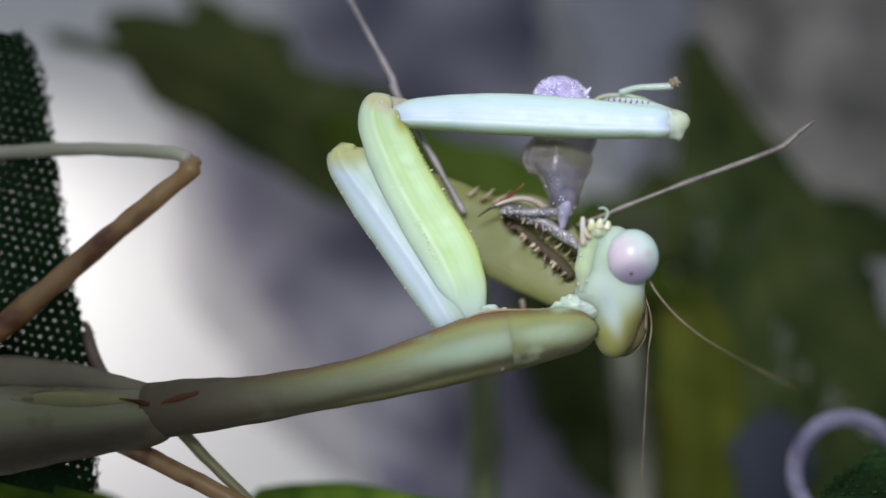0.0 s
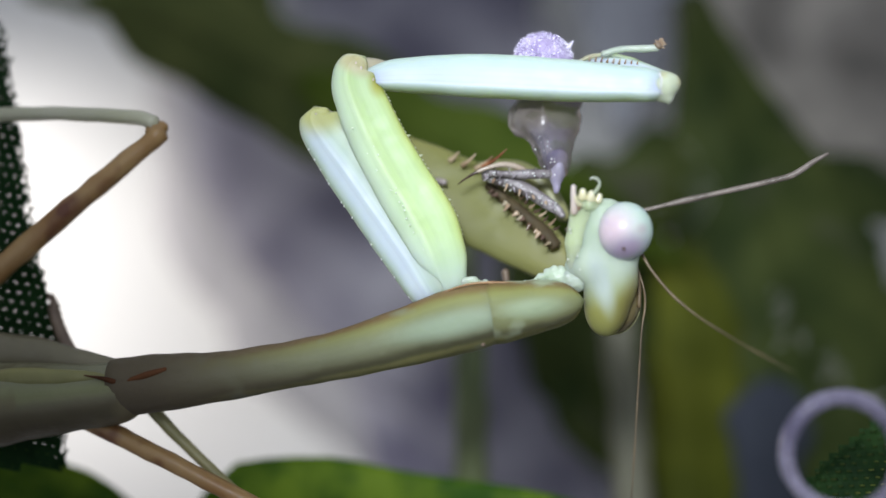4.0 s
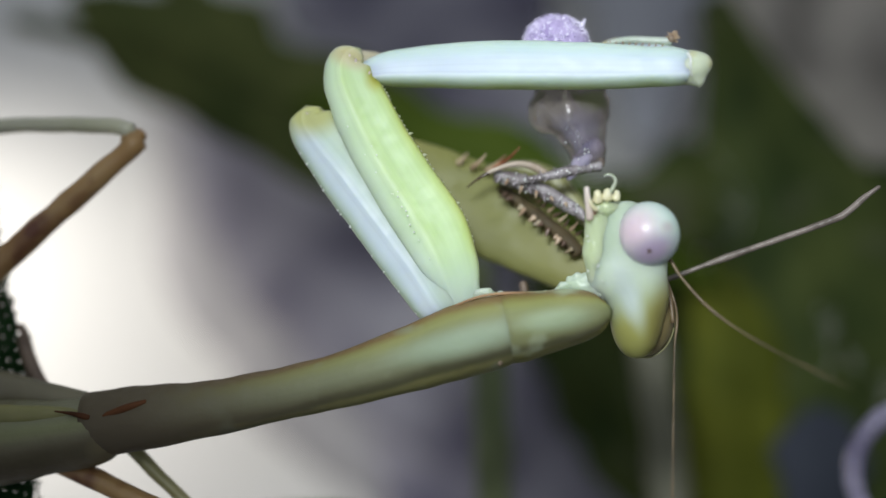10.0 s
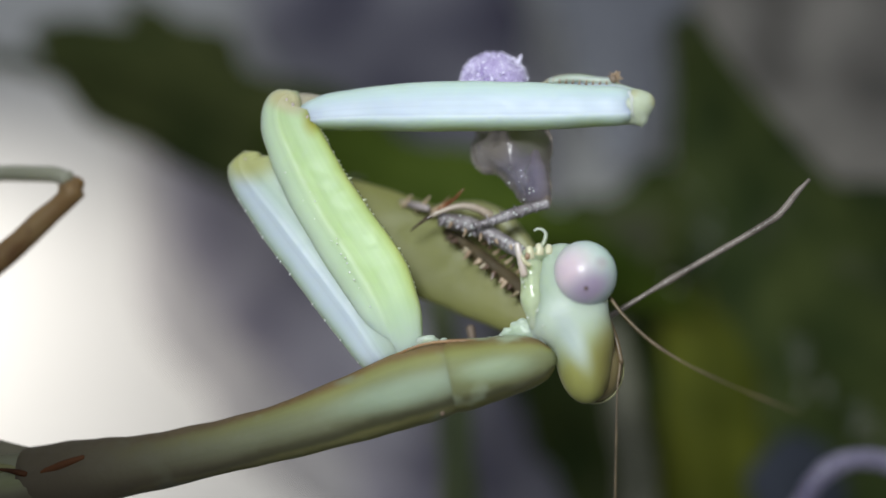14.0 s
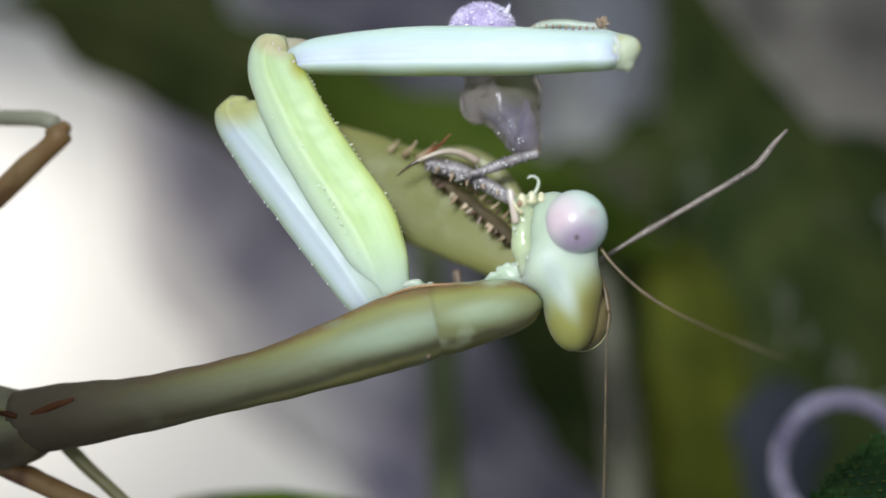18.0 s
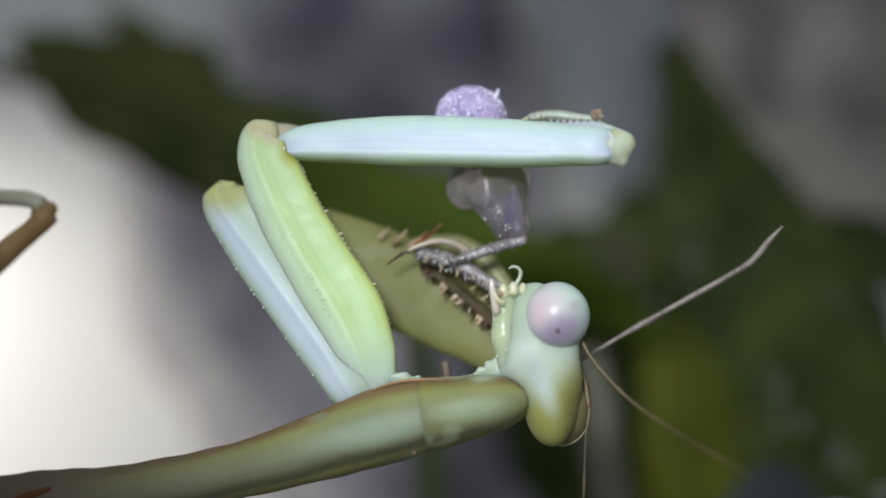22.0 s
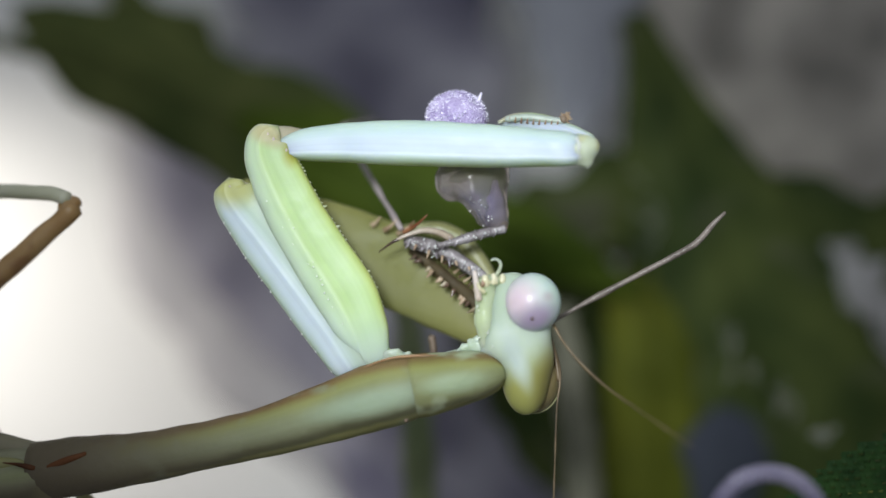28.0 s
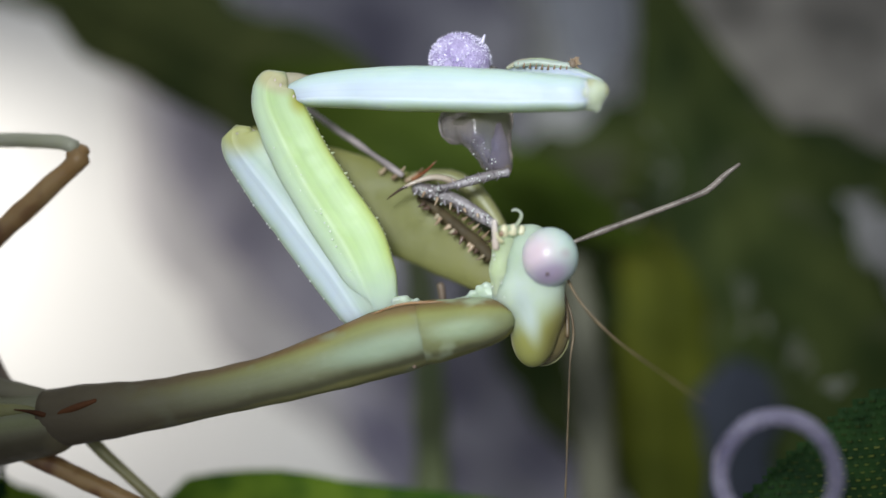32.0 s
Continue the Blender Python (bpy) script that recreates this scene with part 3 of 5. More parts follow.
solid("green_stem", tube([(-0.30, 2.0, -2.284), (-0.325, 2.0, -1.006), (-0.36, 2.0, -0.362), (-0.441, 2.1, 0.290)], 0.12, 0.09, lump=0.03), M_STEM, (-0.30, 2.0, -2.284), "thin green plant stalk, out of focus", "stem")
solid("grey_stalk", tube([(0.745, 2.3, -2.527), (0.70, 2.3, -1.045), (0.64, 2.4, -0.454), (0.56, 2.5, 0.123)], 0.14, 0.10, lump=0.05), M_STEM_GREY, (0.745, 2.3, -2.527), "pale grey plant stalk, out of focus", "stalk")
# Added strip; the wall's lighter streak is put into its colour.
solid("pale_strip", blade((0.690, 4.0, 3.775), (0.726, 4.0, 1.30), 0.5, 0.1, wave=0.4), M_PALE, (0.732, 4.0, 3.774), "pale blue-grey strip standing in for a lighter streak of the back wall", "strip")
# Four sheets added in place of the soft shade on the white wall.
solid("grey_shade", blade((-1.833, 4.9, 4.266), (0.097, 4.9, 0.723), 1.15, 0.2, wave=0.4), M_GREY_SHADE, (-1.833, 4.9, 4.266), "grey sheet standing in for shade high on the back wall", "cloth")
solid("grey_shade", blade((-1.05, 5.2, 1.622), (-0.10, 5.2, -4.250), 0.85, 0.1, wave=0.5), M_GREY_SHADE, (-1.05, 5.2, 1.622), "grey sheet standing in for shade low on the back wall", "cloth")
solid("grey_shade", blade((-3.0, 5.0, 2.37), (1.1, 5.0, -2.35), 1.0, 0.1, wave=0.2, tip=0.7), M_GREY_SHADE, (-3.0, 5.0, 2.37), "grey sheet standing in for the slanting shadow on the back wall", "cloth")
solid("pale_shade", blade((-3.3, 5.3, 2.39), (0.9, 5.3, -2.75), 1.34, 0.1, wave=0.2, tip=0.75), M_PALE_SHADE, (-3.3, 5.3, 2.39), "pale grey sheet standing in for the shadow's soft edge on the back wall", "cloth")
solid("beige_cloth", blade((1.436, 4.6, 5.0), (5.108, 4.6, -0.919), 1.6, 0.2, wave=0.2), M_BEIGE, (2.749, 4.6, 3.635), "beige cloth against the back wall", "cloth")
# Pale sheet added in front of the leaves for the bright wall between them.
solid("wall_gap", blade((2.36, 3.0, 0.55), (2.90, 3.0, -0.02), 0.20, 0.05, wave=0.9), M_WALL_GAP, (2.36, 3.0, 0.55), "pale sheet standing in for the wall seen between the leaves", "fabric scrap")
# Dark sheet put where a gap between the leaves lies in shade.
solid("shaded_gap", blade((1.66, 2.75, -0.52), (1.70, 2.75, -2.6), 0.27, 0.04, wave=0.5, tip=0.4), M_NAVY, (1.62, 2.75, -0.45), "dark blue-grey sheet standing in for the shaded gap behind the tendril", "cloth")
bm = bmesh.new()
for a, b, count, spread in (((1.47, 2.2, 0.02), (1.74, 2.2, -0.30), 14, 0.035), ((1.86, 2.2, -0.36), (2.02, 2.2, -0.50), 9, 0.03), ((1.20, 2.7, 0.62), (1.05, 2.7, 0.95), 7, 0.05), ((0.75, 2.7, 0.55), (1.20, 2.7, 0.60), 7, 0.05)):
    for i in range(count):
        c = Vector(a).lerp(Vector(b), random.random()) + Vector((random.gauss(0, spread), random.gauss(0, 0.02), random.gauss(0, spread)))
        d = Vector((random.gauss(0, 0.05), 0, random.gauss(0, 0.05)))
        loft(bm, [(tuple(c), 0.004, 0.004), (tuple(c + d * 0.5 + Vector((0.01, 0, 0.02))), 0.007, 0.005), (tuple(c + d), 0.004, 0.004)], 4, 5)
for i in range(9):
    c = Vector((2.06, 1.9, -0.62)) + Vector((random.gauss(0, 0.05), 0, random.gauss(0, 0.02)))
    loft(bm, [(tuple(c), 0.007, 0.006), (tuple(c + Vector((0.05, 0, 0.02))), 0.012, 0.007)], 4, 6)
tagged(solid("web_threads", bm, M_WEB, (1.432, 2.250, 0.050), "pale wisps of old web on a dark leaf", "web"), kind="stuff")


# ---- woven fabric leaves ----
def weave(corner, across, up, nx, ny, pu, pv, hole, inside, bulge=0.01, bend=0.0):
    """Cloth of crossing threads: in every second mesh a gap is left open; inside(u, v) says where the leaf is cut."""
    bm = bmesh.new()
    corner, across, up = Vector(corner), Vector(across).normalized(), Vector(up).normalized()
    out = up.cross(across).normalized()
    verts = {}

    def at(i, j, du, dv, h):
        key = (i, j, du, dv)
        if key not in verts:
            u, v = (i + du) * pu, (j + dv) * pv
            w = noise.noise(Vector((u * 6, v * 6, 3.0))) * 0.012
            verts[key] = bm.verts.new((corner + across * (u + w) + up * (v + w * 0.6) + out * (h + bend * math.sin(v * 1.4) + 0.02 * noise.noise(Vector((u * 3, v * 3, 0))))) * CM)
        return verts[key]

    for i in range(nx):
        for j in range(ny):
            if not inside((i + 0.5) * pu, (j + 0.5) * pv):
                continue
            c = [at(i, j, 0, 0, 0), at(i + 1, j, 0, 0, 0), at(i + 1, j + 1, 0, 0, 0), at(i, j + 1, 0, 0, 0)]
            if (i + j) % 2:
                top = at(i, j, 0.5, 0.5, bulge)
                for k in range(4):
                    bm.faces.new((c[k], c[(k + 1) % 4], top)).smooth = True
            else:
                g = hole * random.uniform(0.6, 1.25)
                s, w = 0.5 - g * 1.6 / pu, 0.5 - g * 0.45 / pv
                r = [at(i, j, s, w, -bulge), at(i, j, 1 - s, w, -bulge), at(i, j, 1 - s, 1 - w, -bulge), at(i, j, s, 1 - w, -bulge)]
                for k in range(4):
                    bm.faces.new((c[k], c[(k + 1) % 4], r[(k + 1) % 4], r[k])).smooth = True
    return bm


def fringe(points, length, n):
    """Loose fibres along a cut edge."""
    bm = bmesh.new()
    line = glide(points, n)
    for i in range(n):
        p = Vector(line[i])
        d = Vector((random.uniform(0.2, 1), random.uniform(-0.6, 0.3), random.gauss(0, 0.7))) * length * random.uniform(0.3, 1)
        loft(bm, [(tuple(p), 0.004, 0.004), (tuple(p + d * 0.5), 0.004, 0.004), (tuple(p + d + Vector((0, 0, random.gauss(0, 0.01)))), 0.002, 0.002)], 3, 4)
    return bm


C0 = (-4.05, 0.300, -1.065)
EDGE = [(-2.90, 0.300, 1.375), (-2.80, 0.300, 1.31), (-2.72, 0.300, 1.13), (-2.655, 0.300, 0.86), (-2.60, 0.300, 0.60), (-2.545, 0.300, 0.33), (-2.50, 0.300, 0.10), (-2.445, 0.300, -0.10), (-2.375, 0.300, -0.22), (-2.350, 0.300, -0.37), (-2.31, 0.300, -0.65), (-2.28, 0.300, -1.017)]


LEAN = 0.17


def in_left(u, v):
    x, z = C0[0] + (u + LEAN * v) / 1.0144, C0[2] + (v - LEAN * u) / 1.0144
    if z > EDGE[0][2] - 0.25 * max(EDGE[0][0] - x, 0) ** 1.5 or z < EDGE[-1][2]:
        return False
    for a, b in zip(EDGE, EDGE[1:]):
        if b[2] <= z <= a[2]:
            return x < b[0] + (a[0] - b[0]) * (z - b[2]) / (a[2] - b[2])
    return True


woven = thing("woven_leaf", C0, "dark green woven fabric leaf with frayed edge", "leaf", "woven leaves")
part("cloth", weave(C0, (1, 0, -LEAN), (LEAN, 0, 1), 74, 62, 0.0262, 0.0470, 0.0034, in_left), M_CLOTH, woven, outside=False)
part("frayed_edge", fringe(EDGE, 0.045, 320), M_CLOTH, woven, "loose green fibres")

C1 = (1.312, 0.350, -1.125)
EDGE2 = [(1.301, 0.350, -0.969), (1.406, 0.350, -0.889), (1.524, 0.350, -0.784), (1.758, 0.350, -0.620), (1.933, 0.350, -0.533), (2.220, 0.350, -0.441)]


def in_right(u, v):
    x, z = C1[0] + u, C1[2] + v
    for a, b in zip(EDGE2, EDGE2[1:]):
        if a[0] <= x <= b[0]:
            return z < a[2] + (b[2] - a[2]) * (x - a[0]) / (b[0] - a[0])
    return x > EDGE2[0][0]


woven = thing("woven_leaf", C1, "green woven fabric leaf behind the tendril", "leaf", "woven leaves")
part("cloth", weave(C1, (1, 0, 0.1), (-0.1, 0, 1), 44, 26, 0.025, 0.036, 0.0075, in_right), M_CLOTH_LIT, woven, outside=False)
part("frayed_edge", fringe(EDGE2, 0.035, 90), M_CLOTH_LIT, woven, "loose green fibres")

# the curled tendril
bm = bmesh.new()
CR = (1.300, -0.480, -0.715)
loft(bm, [((CR[0] + R * math.cos(q), CR[1] + 0.012 * q, CR[2] + 1.02 * R * math.sin(q)), W, W * 1.1) for q, R, W in [(radians(a), 0.236 - 0.0001 * abs(a - 90), 0.027 + 0.009 * math.sin(radians(a) / 2 + 0.6)) for a in range(-105, 300, 15)]], 70, 14, 0.006)
solid("curled_tendril", bm, M_TENDRIL, CR, "pale lilac glossy curled plant tendril", "tendril")

def beads(a, b, spread, count, parent):
    """Tiny near-white beads scattered along a limb, standing in for wet glints."""
    bm = bmesh.new()
    for i in range(count):
        p = Vector(a).lerp(Vector(b), random.random()) + Vector((random.gauss(0, 0.4), random.uniform(-0.6, 0), random.gauss(0, 0.5))) * spread
        bmesh.ops.create_icosphere(bm, subdivisions=1, radius=random.uniform(0.0022, 0.0052) * CM, matrix=Matrix.Translation(p * CM))
    for f in bm.faces:
        f.smooth = True
    return tagged(part("wet_glints", bm, M_WET, parent), kind="stuff")


# ---- the mantis ----
mantis = thing("mantis", (-1.929, 0.100, -0.739), "pale green praying mantis with cream forelegs, eating its prey", "mantis")
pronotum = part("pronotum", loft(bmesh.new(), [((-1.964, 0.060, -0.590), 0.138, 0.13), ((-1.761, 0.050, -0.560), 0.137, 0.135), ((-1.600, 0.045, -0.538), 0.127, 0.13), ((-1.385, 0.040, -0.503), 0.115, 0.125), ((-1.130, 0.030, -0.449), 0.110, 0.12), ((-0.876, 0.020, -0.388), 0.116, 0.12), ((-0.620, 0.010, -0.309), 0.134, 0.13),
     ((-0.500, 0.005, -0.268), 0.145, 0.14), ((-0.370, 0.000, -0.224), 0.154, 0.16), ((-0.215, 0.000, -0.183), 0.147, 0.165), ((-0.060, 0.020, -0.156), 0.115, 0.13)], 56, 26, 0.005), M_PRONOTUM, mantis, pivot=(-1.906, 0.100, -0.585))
part("front_lobe", loft(bmesh.new(), [((-0.250, 0.000, -0.188), 0.13, 0.14), ((-0.170, 0.000, -0.174), 0.146, 0.164), ((-0.035, 0.000, -0.146), 0.133, 0.166), ((0.103, 0.000, -0.121), 0.11, 0.15), ((0.175, 0.000, -0.111), 0.085, 0.11), ((0.212, 0.000, -0.105), 0.05, 0.07)], 30, 26, 0.006), M_LOBE, pronotum)
part("keel", tube([(-0.658, -0.030, -0.207), (-0.469, -0.040, -0.116), (-0.352, -0.050, -0.061), (-0.237, -0.050, -0.035), (-0.053, -0.050, -0.032), (0.083, -0.050, -0.028), (0.133, -0.045, -0.035)], 0.004, 0.009, 40, 8, 0.003), M_KEEL, pronotum, "reddish-brown raised margin")

part("wart", ball((-0.221, -0.080, -0.309), 0.012, 0.014, 0.02), M_KEEL_DULL, pronotum)
part("mark", tube([(-1.862, -0.056, -0.547), (-1.800, -0.066, -0.526), (-1.735, -0.068, -0.503), (-1.690, -0.060, -0.487)], 0.020, 0.017, 12, 8, 0.010), M_MARK, pronotum, "red-brown scar")
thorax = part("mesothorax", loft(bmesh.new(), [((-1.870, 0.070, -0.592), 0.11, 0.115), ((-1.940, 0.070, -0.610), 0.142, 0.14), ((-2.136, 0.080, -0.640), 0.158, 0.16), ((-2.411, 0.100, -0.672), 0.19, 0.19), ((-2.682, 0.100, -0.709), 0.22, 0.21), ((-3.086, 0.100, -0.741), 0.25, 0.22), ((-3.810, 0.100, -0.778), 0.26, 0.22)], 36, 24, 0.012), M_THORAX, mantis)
part("wing_bud", loft(bmesh.new(), [((-2.620, -0.030, -0.560), 0.02, 0.02), ((-2.423, -0.044, -0.556), 0.045, 0.022), ((-2.211, -0.044, -0.548), 0.042, 0.022), ((-2.050, -0.034, -0.540), 0.028, 0.02), ((-1.930, -0.040, -0.548), 0.010, 0.012)], 26, 12, 0.006), M_WING, thorax, "green wing bud with brown ends")
part("wing_bud", loft(bmesh.new(), [((-3.257, 0.150, -0.460), 0.12, 0.06), ((-2.707, 0.140, -0.446), 0.105, 0.06), ((-2.372, 0.120, -0.452), 0.085, 0.06), ((-2.103, 0.090, -0.488), 0.062, 0.05), ((-1.948, 0.070, -0.506), 0.045, 0.04)], 22, 12, 0.008), M_BUD, thorax)
part("brown_tip", ball((-2.507, -0.120, -0.546), 0.03, 0.016, 0.012), M_KEEL_DULL, thorax)
part("mark", tube([(-2.070, -0.074, -0.530), (-1.990, -0.072, -0.540), (-1.925, -0.062, -0.556)], 0.006, 0.012, 10, 8, 0.005), M_MARK, thorax, "red-brown scar")

# near foreleg
# sections of the forelegs: blade-like, with a ridge along the flank
COXA_FORM = [tuple(p) for p in glide([(1.0, 0.0), (0.96, -0.45), (0.8, -0.78), (0.35, -0.93), (0.0, -0.95), (-0.2, -0.98), (-0.3, -1.0), (-0.42, -0.95), (-0.65, -0.86), (-0.9, -0.6), (-1.0, -0.05), (-0.7, 0.65), (0.0, 0.95), (0.6, 0.6), (1.0, 0.0)], 42)][:-1]
FEMUR_FORM = [tuple(p) for p in glide([(1.0, 0.0), (0.94, -0.45), (0.74, -0.8), (0.3, -0.95), (-0.1, -0.97), (-0.45, -0.96), (-0.6, -0.98), (-0.78, -0.84), (-0.94, -0.5), (-1.0, 0.0), (-0.75, 0.65), (0.0, 0.95), (0.75, 0.65), (1.0, 0.0)], 42)][:-1]
COXA = [((-0.838, 0.000, 1.000), 0.04, 0.05), ((-0.868, 0.000, 0.955), 0.094, 0.06), ((-0.863, 0.000, 0.875), 0.114, 0.050), ((-0.808, 0.000, 0.740), 0.126, 0.042), ((-0.726, 0.000, 0.578), 0.135, 0.038), ((-0.626, 0.000, 0.416), 0.142, 0.036), ((-0.514, 0.000, 0.250), 0.146, 0.038), ((-0.440, 0.010, 0.098), 0.126, 0.045), ((-0.400, 0.050, -0.030), 0.095, 0.055), ((-0.360, 0.100, -0.130), 0.08, 0.06)]
coxa = part("coxa", loft(bmesh.new(), COXA, 52, 20, 0.004, profile=COXA_FORM), M_COXA, mantis, pivot=(-0.855, 0.000, 0.943))
line = glide([(*p, w, d) for p, w, d in COXA[2:8]], 40)
for i in range(1, 40):
    way = Vector(line[i + 1][:3] - line[i - 1][:3]).cross(Vector((0, 1, 0))).normalized()
    p = Vector(line[i][:3]) + way * (line[i][3] - 0.006)
    if random.random() < 0.25:
        continue
    size = random.uniform(0.008, 0.015) * (1.7 if i % 5 == 1 else 1)
    part("tooth", tube([tuple(p), tuple(p + way * size * 0.6), tuple(p + way * size + Vector((0, 0, -0.004)))], 0.009, 0.002, 3, 6), M_TOOTH, coxa)
part("trochanter", merged([((-0.815, 0.060, 0.962), (0.115, 0.06, 0.052), 8), ((-0.880, 0.040, 0.930), (-0.790, 0.080, 0.952), 0.070, 0.060), ((-0.790, 0.085, 0.952), (-0.660, 0.110, 0.955), 0.060, 0.050), ((-0.925, 0.020, 0.905), (-0.880, 0.020, 0.955), 0.035, 0.045), ((-0.800, 0.040, 0.905), (-0.770, 0.030, 0.880), 0.03, 0.025)], 0.008, 0.014, 0.0012, 20), M_JOINT, coxa, "pale translucent brownish knee cap")
for p, r in (((-0.862, -0.045, 0.972), 0.010), ((-0.915, -0.030, 0.935), 0.009), ((-0.835, -0.050, 0.950), 0.007), ((-0.780, -0.030, 0.900), 0.012)):
    part("speck", ball(p, r, r, r * 1.6, sub=2), M_PALP, coxa, "orange-brown speck")
femur = part("femur", loft(bmesh.new(), [((-0.840, 0.020, 0.908), 0.014, 0.02), ((-0.812, 0.018, 0.914), 0.044, 0.045), ((-0.700, 0.022, 0.931), 0.074, 0.070), ((-0.540, 0.030, 0.941), 0.090, 0.08), ((-0.240, 0.000, 0.936), 0.104, 0.085), ((0.110, -0.035, 0.918), 0.099, 0.085), ((0.353, -0.070, 0.902), 0.087, 0.08), ((0.480, -0.095, 0.893), 0.079, 0.076), ((0.545, -0.100, 0.890), 0.066, 0.066)], 52, 24, 0.003, profile=FEMUR_FORM), M_FEMUR, mantis, pivot=(-0.809, 0.100, 0.944))

knob = part("knee_lobe", merged([((0.500, -0.095, 0.892), (0.568, -0.100, 0.897), 0.070, 0.056), ((0.568, -0.100, 0.897), (0.604, -0.100, 0.905), 0.054, 0.034), ((0.545, -0.100, 0.868), (0.588, -0.100, 0.832), 0.045, 0.020)], 0.008, 0.014, 0.001, 24), M_KNEE, femur, "yellowish notched knee")
part("knee_edge", tube([(0.535, -0.168, 0.935), (0.546, -0.176, 0.905), (0.545, -0.174, 0.870), (0.552, -0.155, 0.840)], 0.006, 0.004, 12, 6, 0.002), M_WET, knob, "wet pale crease")
part("spur", tube([(0.578, -0.100, 0.842), (0.587, -0.100, 0.824), (0.588, -0.100, 0.808)], 0.018, 0.006, 6, 8), M_KNEE, femur)
tibia = part("tibia", loft(bmesh.new(), [((0.599, 0.050, 0.930), 0.05, 0.05), ((0.483, 0.130, 0.990), 0.06, 0.06), ((0.342, 0.170, 1.030), 0.055, 0.05), ((0.211, 0.190, 1.050), 0.03, 0.03)], 22, 14, 0.006), M_FEMUR, mantis, "", (0.211, 0.190, 1.057))
for i in range(9):
    p = Vector((0.237, 0.120, 1.046)).lerp(Vector((0.459, 0.100, 1.023)), i / 8)
    part("spine", tube([tuple(p), tuple(p + Vector((0.004, -0.02, 0.02)))], 0.007, 0.002, 2, 5), M_SPINE, tibia)
part("rim", tube([(0.189, 0.140, 1.045), (0.248, 0.140, 1.074), (0.343, 0.140, 1.081), (0.436, 0.130, 1.060), (0.487, 0.120, 1.035)], 0.01, 0.012, 20, 8, 0.003), M_COXA, tibia, "pale green upper edge")
tarsus = part("tarsus", tube([(0.225, 0.120, 1.056), (0.319, 0.120, 1.066), (0.424, 0.110, 1.051), (0.487, 0.100, 1.041)], 0.016, 0.018, 14, 8, 0.004), M_COXA_PALE, mantis, "thin pale foot", (0.213, 0.120, 1.042))
pad = part("tarsal_pad", ball((0.492, 0.100, 1.048), 0.020, 0.016, 0.017, 20, lump=0.06), M_KEEL_DULL, tarsus, "brown hairy pad")
bm = bmesh.new()
for i in range(26):
    d = Vector((random.gauss(0.3, 0.8), random.gauss(-0.2, 0.6), random.gauss(0.2, 0.8))).normalized()
    p = Vector((0.496, 0.100, 1.052))
    loft(bm, [(tuple(p), 0.005, 0.005), (tuple(p + d * 0.018), 0.004, 0.004), (tuple(p + d * random.uniform(0.024, 0.036) + Vector((0, 0, 0.004))), 0.002, 0.002)], 3, 4)
tagged(part("hair", bm, M_SPINE, pad), kind="stuff")

# far foreleg
COXA_FAR = [((-1.058, 0.060, 0.757), 0.060, 0.05), ((-1.030, 0.060, 0.690), 0.108, 0.06), ((-0.880, 0.050, 0.512), 0.140, 0.07), ((-0.720, 0.050, 0.302), 0.142, 0.07), ((-0.566, 0.050, 0.094), 0.138, 0.07), ((-0.468, 0.060, -0.062), 0.118, 0.07), ((-0.401, 0.120, -0.170), 0.08, 0.06)]
coxa_far = part("coxa", loft(bmesh.new(), COXA_FAR, 40, 18, 0.004, profile=COXA_FORM), M_COXA_FAR, mantis)
part("joint", merged([((-1.094, 0.055, 0.700), (-1.050, 0.050, 0.732), 0.022, 0.030), ((-1.050, 0.050, 0.728), (-0.990, 0.060, 0.735), 0.030, 0.028)], 0.008, 0.014, 0.002, 20), M_JOINT, coxa_far, "pale brownish joint")

line = glide([(*p, w, d) for p, w, d in COXA_FAR[1:6]], 48)
for i in range(1, 48):
    way = Vector(line[i + 1][:3] - line[i - 1][:3]).cross(Vector((0, 1, 0))).normalized()
    p = Vector(line[i][:3]) - way * (line[i][3] * random.choice((0.99, 0.98, 0.9))) + Vector((0, -0.03, 0))
    if random.random() < 0.45:
        continue
    r = random.uniform(0.002, 0.0055)
    # Tiny teeth; their white also stands in for wet sparkle along the edge.
    part("tooth", ball(tuple(p), r, r, r * 1.5, sub=1), M_WET, coxa_far)
beads((-0.882, -0.055, 0.689), (-0.467, -0.050, 0.038), 0.010, 8, coxa)
beads((-0.765, -0.056, 0.594), (-0.558, -0.056, 0.199), 0.014, 8, coxa)
part("membrane", merged([((-0.425, 0.090, -0.073), (0.085, 0.07, 0.065), 30), ((-0.484, 0.085, -0.101), (-0.365, 0.070, -0.032), 0.045, 0.045), ((-0.388, 0.060, -0.046), (-0.276, 0.040, -0.040), 0.05, 0.024), ((-0.277, 0.050, -0.040), (-0.144, 0.060, -0.052), 0.02, 0.014), ((-0.144, 0.060, -0.052), (-0.016, 0.060, -0.035), 0.014, 0.018),
     ((-0.016, 0.060, -0.039), (0.098, 0.030, 0.006), 0.015, 0.034), ((0.098, 0.030, 0.006), (0.206, 0.020, -0.004), 0.036, 0.055)] + [(p, (r, r, r), 0) for p, r in (((-0.273, 0.020, -0.019), 0.012), ((-0.219, 0.020, -0.026), 0.012), ((-0.036, 0.020, -0.023), 0.01), ((0.015, 0.020, -0.012), 0.008), ((0.060, 0.010, 0.030), 0.009), ((0.095, 0.005, 0.046), 0.009), ((0.030, 0.015, 0.008), 0.012), ((0.130, 0.000, 0.050), 0.009), ((-0.330, 0.020, -0.012), 0.009), ((-0.300, 0.010, -0.022), 0.010))], 0.008, 0.010, 0.003, 26), M_COXA_PALE, mantis, "pale folded skin of the breast and neck")
